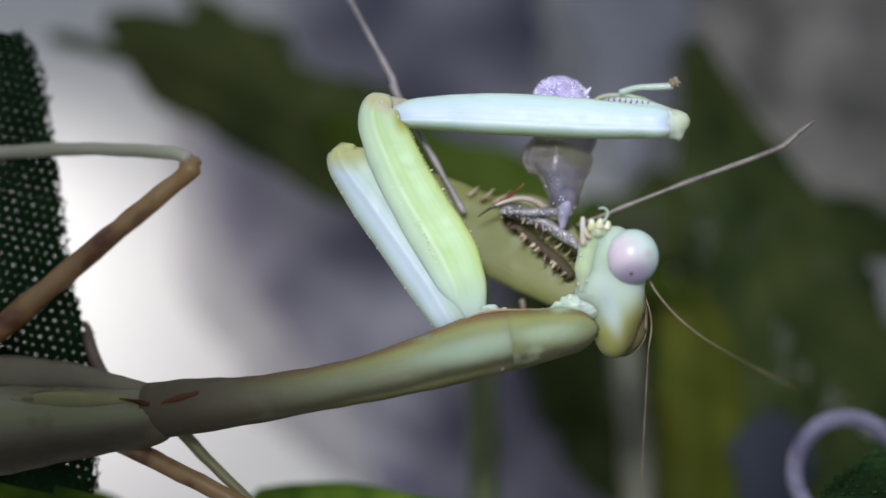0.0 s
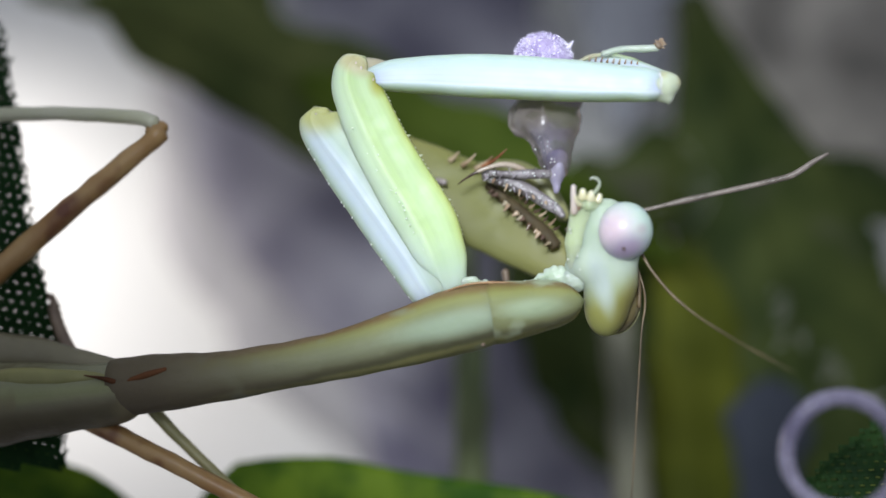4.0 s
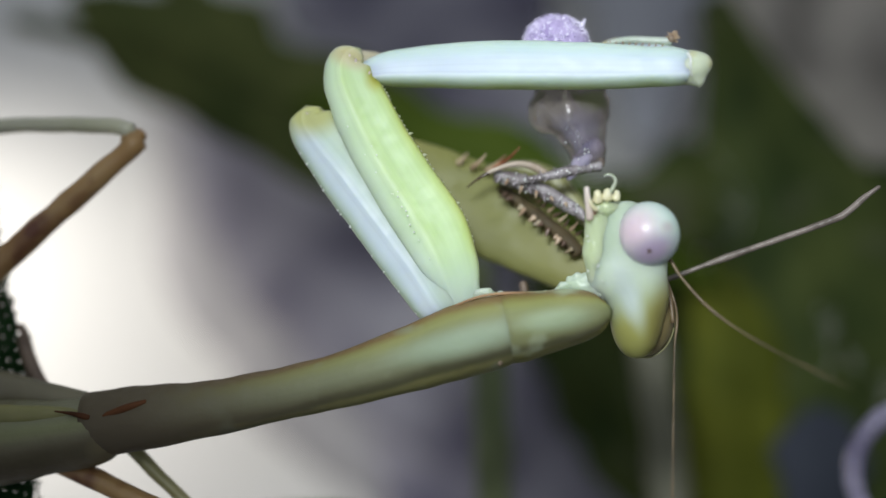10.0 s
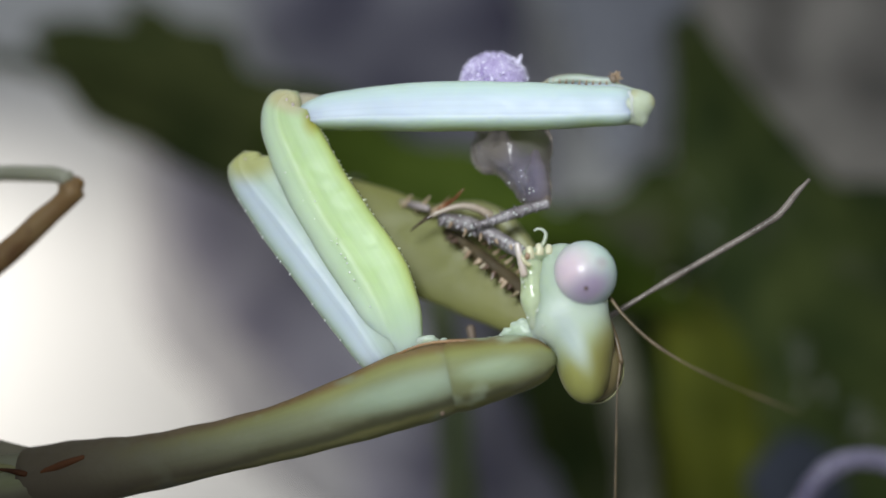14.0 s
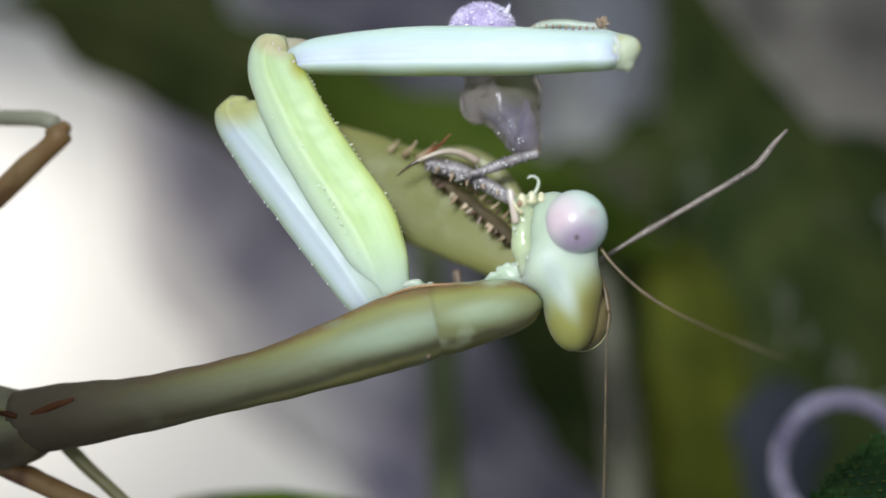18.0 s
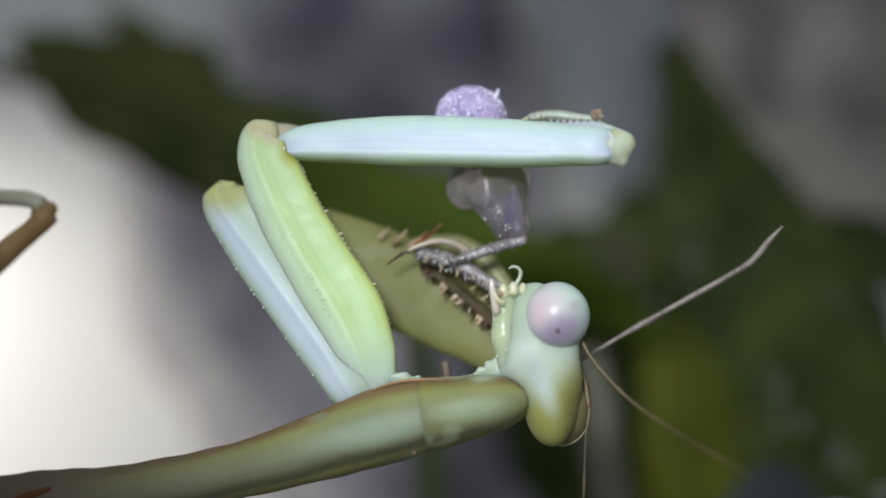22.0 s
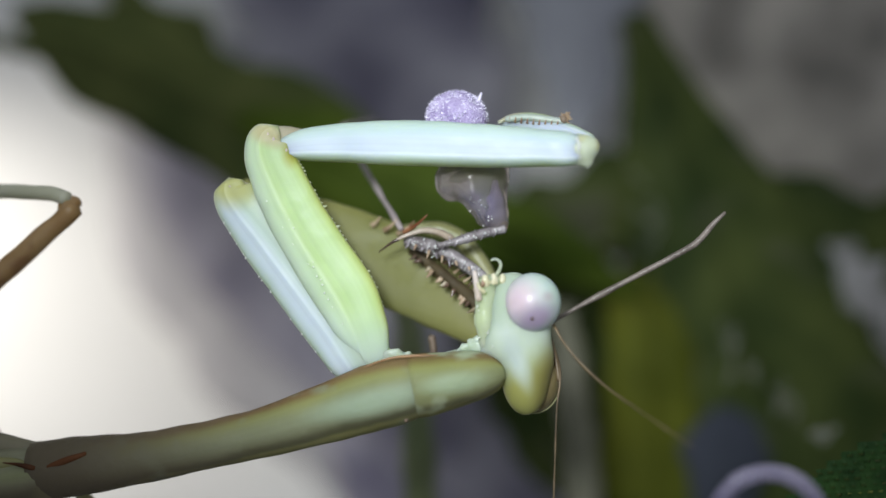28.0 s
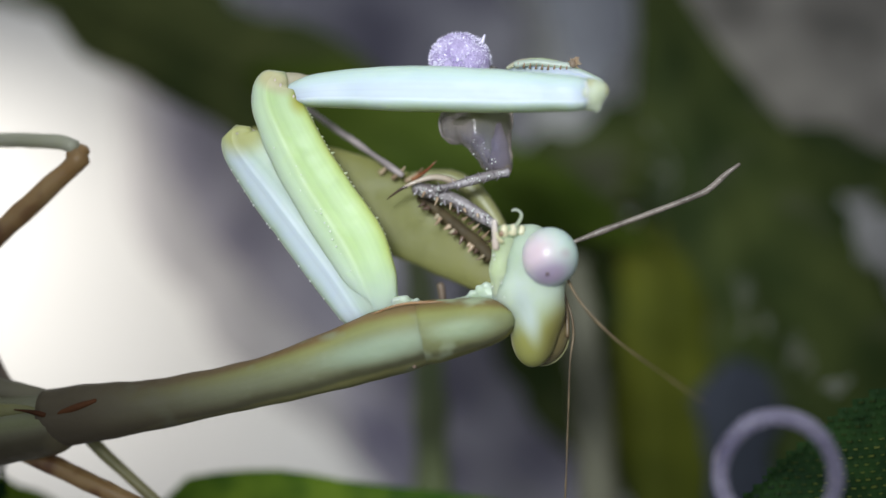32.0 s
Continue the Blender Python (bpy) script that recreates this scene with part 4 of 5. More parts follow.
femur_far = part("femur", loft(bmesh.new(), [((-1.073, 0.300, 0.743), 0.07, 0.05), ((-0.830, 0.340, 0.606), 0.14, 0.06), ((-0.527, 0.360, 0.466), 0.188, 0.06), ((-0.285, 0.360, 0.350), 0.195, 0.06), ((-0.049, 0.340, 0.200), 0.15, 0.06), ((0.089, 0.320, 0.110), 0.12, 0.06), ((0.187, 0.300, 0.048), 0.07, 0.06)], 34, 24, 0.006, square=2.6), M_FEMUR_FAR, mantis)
part("rim", loft(bmesh.new(), [((-0.281, 0.360, 0.556), 0.02, 0.03), ((-0.107, 0.360, 0.554), 0.04, 0.03), ((0.004, 0.360, 0.500), 0.045, 0.03), ((0.091, 0.340, 0.405), 0.04, 0.03), ((0.151, 0.330, 0.306), 0.03, 0.03)], 18, 10, 0.006), M_OLIVE, femur_far, "olive back edge")


def spine(p, way, length, parent, material=None, r=0.012):
    p, way = Vector(p), Vector(way).normalized()
    return part("spine", tube([tuple(p), tuple(p + way * length * 0.55), tuple(p + way * length + Vector((0, 0, 0.12 * length)))], r, 0.002, 5, 6), material or M_SPINE, parent)


for p, q, m in (((-0.423, 0.300, 0.572), (-0.377, 0.260, 0.606), M_SPINE), ((-0.361, 0.280, 0.547), (-0.294, 0.220, 0.588), M_SPINE), ((-0.294, 0.260, 0.531), (-0.209, 0.200, 0.577), M_SPINE), ((-0.262, 0.240, 0.538), (-0.145, 0.170, 0.601), M_SPINE_RED)):
    spine(p, Vector(q) - Vector(p), (Vector(q) - Vector(p)).length, femur_far, m, 0.014)
for i in range(12):
    p = Vector((-0.200, 0.225, 0.418)).lerp(Vector((0.078, 0.185, 0.175)), i / 11 + random.gauss(0, 0.025))
    way = Vector((-0.62 + random.gauss(0, 0.25), -0.35, -0.55 + random.gauss(0, 0.25)))
    spine(p, way, random.uniform(0.022, 0.040) * (1.4 if i % 2 else 1), femur_far, random.choice((M_TOOTH_PALE, M_TOOTH_PALE, M_SPINE, M_DARK)), random.uniform(0.010, 0.017))
for i in range(10):
    p = Vector((-0.120, 0.245, 0.430)).lerp(Vector((0.095, 0.215, 0.240)), i / 9)
    spine(p, (0.6 + random.gauss(0, 0.15), -0.4, 0.5 + random.gauss(0, 0.2)), random.uniform(0.03, 0.055), femur_far, M_DARK if i % 2 else M_SPINE, 0.008)
part("groove", loft(bmesh.new(), [((-0.235, 0.285, 0.455), 0.02, 0.02), ((-0.101, 0.270, 0.352), 0.030, 0.02), ((0.046, 0.240, 0.230), 0.034, 0.02), ((0.109, 0.220, 0.160), 0.03, 0.02)], 20, 12, 0.012), M_GROOVE, femur_far, "dark spiny groove")
tibia_far = part("tibia", loft(bmesh.new(), [((0.135, 0.160, 0.300), 0.020, 0.020), ((0.098, 0.175, 0.340), 0.028, 0.026), ((-0.010, 0.195, 0.410), 0.033, 0.028), ((-0.130, 0.195, 0.464), 0.036, 0.030), ((-0.251, 0.200, 0.498), 0.026, 0.024)], 20, 10, 0.01), M_SILVER, mantis, "dark wet glossy shin")
beads((0.099, 0.155, 0.348), (-0.247, 0.170, 0.495), 0.03, 40, tibia_far)
part("claw", tube([(-0.033, 0.190, 0.503), (-0.091, 0.170, 0.533), (-0.161, 0.150, 0.542), (-0.243, 0.140, 0.518), (-0.303, 0.140, 0.488), (-0.353, 0.150, 0.456)], 0.019, 0.004, 20, 8), M_CLAW, tibia_far, "curved brown claw")
part("claw_tip", tube([(-0.279, 0.140, 0.500), (-0.308, 0.138, 0.486), (-0.353, 0.150, 0.456), (-0.373, 0.155, 0.440)], 0.009, 0.002, 8, 8), M_DARK, tibia_far, "dark point")
for i in range(11):
    p = Vector((-0.229, 0.160, 0.486)).lerp(Vector((0.081, 0.150, 0.357)), i / 10)
    spine(p, (-0.4 + 0.08 * i + random.gauss(0, 0.2), -0.5, -1), random.uniform(0.02, 0.05), tibia_far, M_SPINE if i % 2 else M_PREY_LEG, 0.008)

# head
EYE = (0.360, -0.035, 0.215)
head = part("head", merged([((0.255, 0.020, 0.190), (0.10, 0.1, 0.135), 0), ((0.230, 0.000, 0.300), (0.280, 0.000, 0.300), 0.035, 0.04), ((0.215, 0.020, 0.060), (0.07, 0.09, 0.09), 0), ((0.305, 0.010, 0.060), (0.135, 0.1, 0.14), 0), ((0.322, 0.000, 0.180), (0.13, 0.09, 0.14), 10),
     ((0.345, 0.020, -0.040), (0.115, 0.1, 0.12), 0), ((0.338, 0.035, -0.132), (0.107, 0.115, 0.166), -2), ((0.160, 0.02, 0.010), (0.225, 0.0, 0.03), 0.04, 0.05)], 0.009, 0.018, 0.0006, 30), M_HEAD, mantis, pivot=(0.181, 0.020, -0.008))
clypeus = part("clypeus", merged([((0.146, -0.020, 0.285), (0.148, -0.015, 0.130), 0.044, 0.042), ((0.148, -0.015, 0.130), (0.168, 0.000, 0.030), 0.040, 0.044), ((0.180, -0.010, 0.250), (0.182, -0.010, 0.110), 0.040, 0.036)], 0.009, 0.012, 0.0012, 26), M_CLYPEUS, head, "wet translucent yellowish face plate")
eye = part("compound_eye", ball(EYE, 0.13, 0.125, 0.136, 6, sub=4), M_EYE, head, "glossy pale eye with a lilac patch", EYE)
part("false_pupil", ball((0.361, -0.150, 0.152), 0.0085, 0.0085, 0.0085, sub=2), M_DARK, head)
FAR = (0.378, 0.110, -0.148)
part("compound_eye", ball(FAR, 0.120, 0.11, 0.148, 4, sub=4), M_EYE_FAR, head, "glossy brown far eye", FAR)
part("eye_rim", loft(bmesh.new(), [((FAR[0] + 0.121 * math.cos(a), FAR[1] - 0.01, FAR[2] + 0.150 * math.sin(a)), 0.004, 0.008) for a in [radians(-150 + 12 * i) for i in range(14)]], 40, 6), M_OLIVE, head, "thin pale rim of the far eye")
mouthparts = []
mouth = part("labrum", merged([((0.140, -0.030, 0.300), (0.250, -0.010, 0.312), 0.034, 0.030), ((0.185, -0.040, 0.318), (0.026, 0.03, 0.022), 0)], 0.007, 0.009, 0.002, 26), M_CLYPEUS, head, "cream upper lip")
for a, b, c, r in (((0.150, -0.050, 0.300), (0.149, -0.060, 0.322), (0.146, -0.060, 0.340), 0.023), ((0.186, -0.050, 0.305), (0.188, -0.055, 0.328), (0.187, -0.055, 0.343), 0.024), ((0.222, -0.040, 0.302), (0.226, -0.040, 0.322), (0.224, -0.040, 0.336), 0.020)):
    mouthparts.append(part("mandible", tube([a, b, c], r, r * 0.55, 8, 10), M_MOUTH, head, "yellowish jaw"))
part("amber_spot", ball((0.140, -0.068, 0.300), 0.012, 0.010, 0.018, 20, sub=2), M_SPINE, head, "amber patch by the jaws")
mouthparts.append(part("palp", tube([(0.191, -0.060, 0.322), (0.210, -0.060, 0.354), (0.217, -0.060, 0.381), (0.206, -0.060, 0.399), (0.187, -0.060, 0.404), (0.172, -0.060, 0.397)], 0.009, 0.005, 16, 8), M_CLYPEUS, head, "pale hooked feeler"))
mouthparts.append(part("palp", tube([(0.122, -0.070, 0.225), (0.114, -0.080, 0.275), (0.106, -0.085, 0.318), (0.102, -0.085, 0.352)], 0.017, 0.011, 12, 8), M_PALP, head, "pinkish thick feeler"))
mouthparts.append(part("palp", tube([(0.147, -0.090, 0.266), (0.129, -0.100, 0.280), (0.116, -0.100, 0.307)], 0.01, 0.006, 10, 8), M_MOUTH, head))
for i in range(14):
    r = random.uniform(0.003, 0.006)
    p = Vector((0.127, -0.050, 0.260)).lerp(Vector((0.186, -0.070, -0.013)), random.random()) + Vector((random.gauss(0, 0.018), random.gauss(0, 0.01), random.gauss(0, 0.02)))
    part("bump", ball(tuple(p), r, r, r, sub=1), M_WET, head)
neck = part("neck", ball((0.163, 0.020, 0.005), 0.045, 0.045, 0.04, 20), M_COXA_PALE, mantis, "soft wet neck", (0.182, 0.070, -0.009))
# the lens keeps its focus on the mantis's neck
cam.data.dof.focus_object = neck
antenna_a = part("antenna", tube([(0.459, 0.000, 0.117), (0.514, -0.020, 0.041), (0.613, -0.040, -0.057), (0.732, -0.080, -0.140), (0.878, -0.140, -0.217), (1.018, -0.220, -0.283), (1.151, -0.300, -0.342)], 0.0075, 0.0018, 36, 6, 0.003), M_ANTENNA, head, "thin brown feeler", (0.459, 0.000, 0.117))
antenna_b = part("antenna", tube([(0.453, 0.100, 0.043), (0.486, 0.080, -0.062), (0.491, 0.050, -0.149), (0.476, 0.030, -0.267), (0.466, 0.020, -0.540), (0.450, 0.000, -0.946), (0.433, 0.000, -1.262)], 0.0065, 0.0025, 40, 6, 0.003), M_ANTENNA, head, "thin brown drooping feeler", (0.453, 0.100, 0.043))
part("scape", tube([(0.448, 0.080, 0.031), (0.475, 0.070, -0.050), (0.489, 0.050, -0.142)], 0.014, 0.009, 10, 8), M_ANTENNA, head)

# walking legs
hind = part("hind_femur", tube([(-1.823, 0.120, 0.652), (-2.023, 0.130, 0.474), (-2.375, 0.140, 0.159), (-2.723, 0.150, -0.154), (-3.144, 0.150, -0.527)], 0.046, 0.065, 24, 12, 0.012), M_LEG, mantis, "reddish-brown mottled thigh")
part("knee", ball((-1.842, 0.120, 0.664), 0.048, 0.046, 0.046, lump=0.02), M_LEG, hind)
shin = part("hind_tibia", tube([(-1.851, 0.100, 0.688), (-1.976, 0.130, 0.719), (-2.347, 0.160, 0.733), (-2.773, 0.180, 0.713), (-3.337, 0.200, 0.662)], 0.034, 0.036, 24, 12, 0.006), M_LEG_PALE, mantis, "pale translucent shin")
part("mid_femur", tube([(-2.162, 0.150, -0.747), (-1.863, 0.120, -0.863), (-1.500, 0.100, -1.019), (-0.974, 0.100, -1.269)], 0.05, 0.04, 20, 12, 0.012), M_LEG, mantis, "brown thigh below the body")
part("mid_tibia", tube([(-1.829, 0.200, -0.691), (-1.686, 0.200, -0.827), (-1.514, 0.200, -0.977), (-1.145, 0.200, -1.288)], 0.03, 0.026, 20, 10, 0.006), M_LEG_OLIVE, mantis, "olive shin below the body")
foot = part("far_foot", tube([(-2.120, 0.180, -0.560), (-2.215, 0.220, -0.480), (-2.290, 0.250, -0.395), (-2.340, 0.270, -0.300), (-2.372, 0.280, -0.215)], 0.040, 0.028, 20, 10, 0.006), M_KEEL_DULL, mantis, "grey-brown foot of the far leg")
part("foot_pad", tube([(-2.360, 0.270, -0.240), (-2.372, 0.280, -0.190), (-2.400, 0.290, -0.160)], 0.026, 0.018, 12, 8, 0.01), M_KEEL_DULL, foot)
part("far_leg", tube([(-0.135, 0.300, 0.039), (-0.126, 0.300, -0.010), (-0.122, 0.300, -0.083)], 0.018, 0.016, 8, 8), M_KEEL_DULL, mantis, "dark banded leg end between neck and foreleg")

# the prey
PC = (0.001, 0.160, 1.085)
prey = thing("prey_insect", PC, "half-eaten lilac furry insect held in the mantis's forelegs", "insect")
fur = part("furry_abdomen", ball(PC, 0.142, 0.135, 0.125, lump=0.015, sub=4), M_PREY_FUR, prey)
bm = bmesh.new()
for i in range(1500):
    v = Vector((random.gauss(0, 1), random.gauss(0, 1), random.gauss(0, 1))).normalized()
    p = Vector(PC) + Vector((v.x * 0.139, v.y * 0.132, v.z * 0.122))
    d = (v + Vector((random.gauss(0, 0.5), random.gauss(0, 0.5), random.gauss(0, 0.5)))).normalized() * random.uniform(0.008, 0.02)
    s = d.orthogonal().normalized() * 0.0035
    a, b, c = (bm.verts.new((p + s) * CM), bm.verts.new((p - s) * CM), bm.verts.new((p + d) * CM))
    e = bm.verts.new((p + d.cross(s).normalized() * 0.0035) * CM)
    bm.faces.new((a, b, c)), bm.faces.new((b, e, c)), bm.faces.new((e, a, c))
tagged(part("fur", bm, M_FUR_HAIR, fur, "short lilac hairs"), kind="stuff")
part("tuft", tube([(0.102, 0.140, 1.149), (0.112, 0.140, 1.182), (0.119, 0.140, 1.201)], 0.012, 0.004, 5, 6), M_FUR_HAIR, fur)
flesh = part("flesh", merged([((0.070, 0.200, 0.960), (0.165, 0.1, 0.12), 0), ((0.085, 0.200, 0.830), (0.165, 0.1, 0.12), 0), ((-0.030, 0.180, 0.785), (0.068, 0.07, 0.085), 0), ((0.105, 0.200, 0.780), (0.160, 0.200, 0.640), 0.125, 0.075), ((0.175, 0.200, 0.760), (0.190, 0.200, 0.610), 0.060, 0.045), ((0.185, 0.200, 0.620), (0.208, 0.190, 0.588), 0.045, 0.030),
     ((0.020, 0.130, 0.760), (0.045, 0.04, 0.04), 20), ((0.080, 0.120, 0.730), (0.05, 0.05, 0.045), 20), ((0.130, 0.130, 0.660), (0.04, 0.05, 0.05), 0), ((0.060, 0.120, 0.815), (0.04, 0.04, 0.05), 0)], 0.009, 0.013, 0.003, 11), M_PREY, prey, "wet translucent brown flesh")
strand = part("torn_flesh", merged([((0.180, 0.190, 0.640), (0.166, 0.180, 0.560), 0.048, 0.032), ((0.166, 0.180, 0.560), (0.152, 0.170, 0.480), 0.032, 0.014), ((0.180, 0.155, 0.590), (0.022, 0.03, 0.03), 0)], 0.007, 0.010, 0.002, 16), M_WET_GREY, prey, "torn lilac strand of wet flesh", (0.180, 0.190, 0.630))

beads((0.082, 0.100, 0.716), (0.169, 0.120, 0.599), 0.045, 16, flesh)
part("joint", ball((0.222, 0.180, 0.575), 0.024, 0.022, 0.026, lump=0.02), M_CLAW, flesh, "tan joint")
leg = part("leg", tube([(0.224, 0.180, 0.567), (0.124, 0.160, 0.538), (0.007, 0.140, 0.495), (-0.107, 0.130, 0.458)], 0.026, 0.015, 20, 8, 0.01), M_SILVER, prey, "dark thin leg", (0.224, 0.180, 0.567))
beads((0.208, 0.155, 0.562), (-0.098, 0.110, 0.458), 0.018, 22, leg)
for i in range(10):
    p = Vector((0.196, 0.150, 0.555)).lerp(Vector((-0.074, 0.110, 0.465)), i / 9)
    part("bristle", tube([tuple(p), tuple(p + Vector((-0.02, -0.01, 0.03 if i % 2 else -0.035)))], 0.004, 0.001, 2, 4), M_PREY_LEG, leg)
LB = (0.463, 0.220, 0.104)
long_leg = part("hind_leg", loft(bmesh.new(), [((0.200, 0.265, -0.045), 0.0097, 0.0097), ((0.356, 0.240, 0.043), 0.0097, 0.0097), ((0.475, 0.220, 0.111), 0.0116, 0.0116), ((0.688, 0.200, 0.231), 0.0136, 0.0127), ((0.921, 0.180, 0.357), 0.0146, 0.0127), ((1.117, 0.160, 0.465), 0.0165, 0.0136), ((1.173, 0.150, 0.510), 0.0136, 0.0116), ((1.230, 0.140, 0.578), 0.0136, 0.0116), ((1.281, 0.130, 0.629), 0.0097, 0.0097)], 44, 8, 0.005), M_LONG, prey, "long thin grey-brown leg with a pale tip", LB)
TB = (-0.268, 0.240, 0.492)
thin = part("hind_foot", loft(bmesh.new(), [((-0.231, 0.240, 0.470), 0.0150, 0.0150), ((-0.414, 0.240, 0.582), 0.0150, 0.0137), ((-0.610, 0.240, 0.701), 0.0150, 0.0137), ((-0.797, 0.250, 0.814), 0.0150, 0.0137), ((-0.871, 0.250, 0.865), 0.0200, 0.0163), ((-0.891, 0.250, 0.900), 0.0150, 0.0137)], 36, 8, 0.006), M_PREY_LIMB, prey, "long thin dark limb with a bent joint", TB)
JB = (-0.891, 0.250, 0.895)
thin_end = part("foot_end", loft(bmesh.new(), [(JB, 0.0195, 0.0182), ((-0.908, 0.250, 0.934), 0.0182, 0.0156), ((-0.998, 0.260, 1.131), 0.0143, 0.0143), ((-1.141, 0.280, 1.434), 0.0117, 0.0117)], 24, 8, 0.006), M_PREY_LIMB, thin, "thin end beyond the joint", JB)



# ---- what moves ----
def motions():
    walk(head, [
        (0, pose(0.02107, -0.00080, 0.00792, 13.0, 6.0)),
        (0.5, pose(0.02118, -0.00080, 0.00823, 13.0, 6.0)),
        (1, pose(0.02106, -0.00080, 0.00798, 13.0, 6.0)),
        (1.5, pose(0.02105, -0.00080, 0.00801, 13.0, 6.0)),
        (2, pose(0.02104, -0.00080, 0.00795, 13.0, 6.0)),
        (2.5, pose(0.02111, -0.00080, 0.00783, 13.0, 6.0)),
        (3, pose(0.02108, -0.00080, 0.00783, 13.0, 6.0)),
        (3.5, pose(0.02136, -0.00080, 0.00779, 12.8, 6.0)),
        (5.5, pose(0.02125, -0.00080, 0.00762, 12.2, 6.0)),
        (6, pose(0.02124, -0.00080, 0.00762, 12.0, 6.0)),
        (6.5, pose(0.02133, -0.00080, 0.00759, 11.5, 5.8)),
        (7, pose(0.02126, -0.00080, 0.00764, 11.0, 5.7)),
        (7.5, pose(0.02124, -0.00080, 0.00747, 10.5, 5.5)),
        (8, pose(0.02122, -0.00080, 0.00751, 10.0, 5.3)),
        (8.5, pose(0.02126, -0.00080, 0.00742, 9.5, 5.2)),
        (9, pose(0.02120, -0.00080, 0.00741, 9.0, 5.0)),
        (9.5, pose(0.02112, -0.00080, 0.00748, 8.0, 4.0)),
        (10, pose(0.02117, -0.00080, 0.00740, 7.0, 3.0)),
        (11, pose(0.02121, -0.00080, 0.00715, 5.0, 1.0)),
        (12, pose(0.02109, -0.00080, 0.00722, 2.5, -1.0)),
        (13, pose(0.02116, -0.00080, 0.00718, 0.0, -3.0)),
        (14, pose(0.02108, -0.00080, 0.00735, 0.0, -2.4)),
        (14.5, pose(0.02105, -0.00080, 0.00728, 0.0, -2.1)),
        (16.5, pose(0.02119, -0.00080, 0.00737, 0.0, -1.0)),
        (17, pose(0.02114, -0.00080, 0.00744, 0.0, -0.8)),
        (18, pose(0.02123, -0.00080, 0.00723, 0.0, -0.4)),
        (19, pose(0.02110, -0.00080, 0.00731, 0.0, -0.0)),
        (20, pose(0.02124, -0.00080, 0.00726, 0.0, -0.0)),
        (21, pose(0.02082, -0.00080, 0.00769, 0.0, -0.0)),
        (22, pose(0.02084, -0.00080, 0.00739, 0.0, -0.0)),
        (23, pose(0.02098, -0.00080, 0.00734, 0.0, -0.0)),
        (24, pose(0.02090, -0.00080, 0.00733, 0.0, -0.0)),
        (25, pose(0.02088, -0.00080, 0.00745, 0.0, -0.0)),
        (25.5, pose(0.02101, -0.00080, 0.00730, 0.3, 0.2)),
        (27.5, pose(0.02086, -0.00080, 0.00717, 1.7, 0.8)),
        (28, pose(0.02088, -0.00080, 0.00728, 2.0, 1.0)),
        (29, pose(0.02111, -0.00080, 0.00734, 2.5, 2.5)),
        (30, pose(0.02106, -0.00080, 0.00734, 3.0, 4.0)),
        (31, pose(0.02109, -0.00080, 0.00730, 4.0, 5.5)),
        (32, pose(0.02103, -0.00080, 0.00715, 5.0, 7.0)),
    ])
    walk(prey, [
        (0, pose(0.00030, 0.00160, 0.01040, 0, 17.0)),
        (1, pose(0.00062, 0.00160, 0.01035, 0, 15.8)),
        (2, pose(0.00045, 0.00160, 0.01043, 0, 14.5)),
        (3, pose(0.00032, 0.00160, 0.01048, 0, 13.2)),
        (5.5, pose(0.00004, 0.00160, 0.01066, 0, 10.1)),
        (6, pose(0.00018, 0.00160, 0.01065, 0, 9.5)),
        (7, pose(-0.00006, 0.00160, 0.01064, 0, 8.0)),
        (8, pose(-0.00004, 0.00160, 0.01054, 0, 6.5)),
        (9, pose(0.00017, 0.00160, 0.01069, 0, 5.0)),
        (11, pose(0.00002, 0.00160, 0.01062, 0, 3.0)),
        (12, pose(-0.00000, 0.00160, 0.01053, 0, 2.0)),
        (13, pose(0.00002, 0.00160, 0.01069, 0, 1.0)),
        (14, pose(-0.00012, 0.00160, 0.01069, 0, 0.8)),
        (16.5, pose(-0.00014, 0.00160, 0.01065, 0, 0.4)),
        (19, pose(0.00000, 0.00160, 0.01039, 0, -0.0)),
        (21, pose(-0.00045, 0.00160, 0.01074, 0, -0.0)),
        (23, pose(-0.00008, 0.00160, 0.01063, 0, -0.0)),
        (25, pose(-0.00038, 0.00160, 0.01074, 0, -0.0)),
        (27.5, pose(-0.00010, 0.00160, 0.01082, 0, -0.0)),
        (28, pose(-0.00010, 0.00160, 0.01070, 0, -0.0)),
        (30, pose(-0.00018, 0.00160, 0.01083, 0, -0.0)),
        (31, pose(-0.00004, 0.00160, 0.01083, 0, -0.0)),
        (32, pose(-0.00033, 0.00160, 0.01086, 0, -0.0)),
    ])
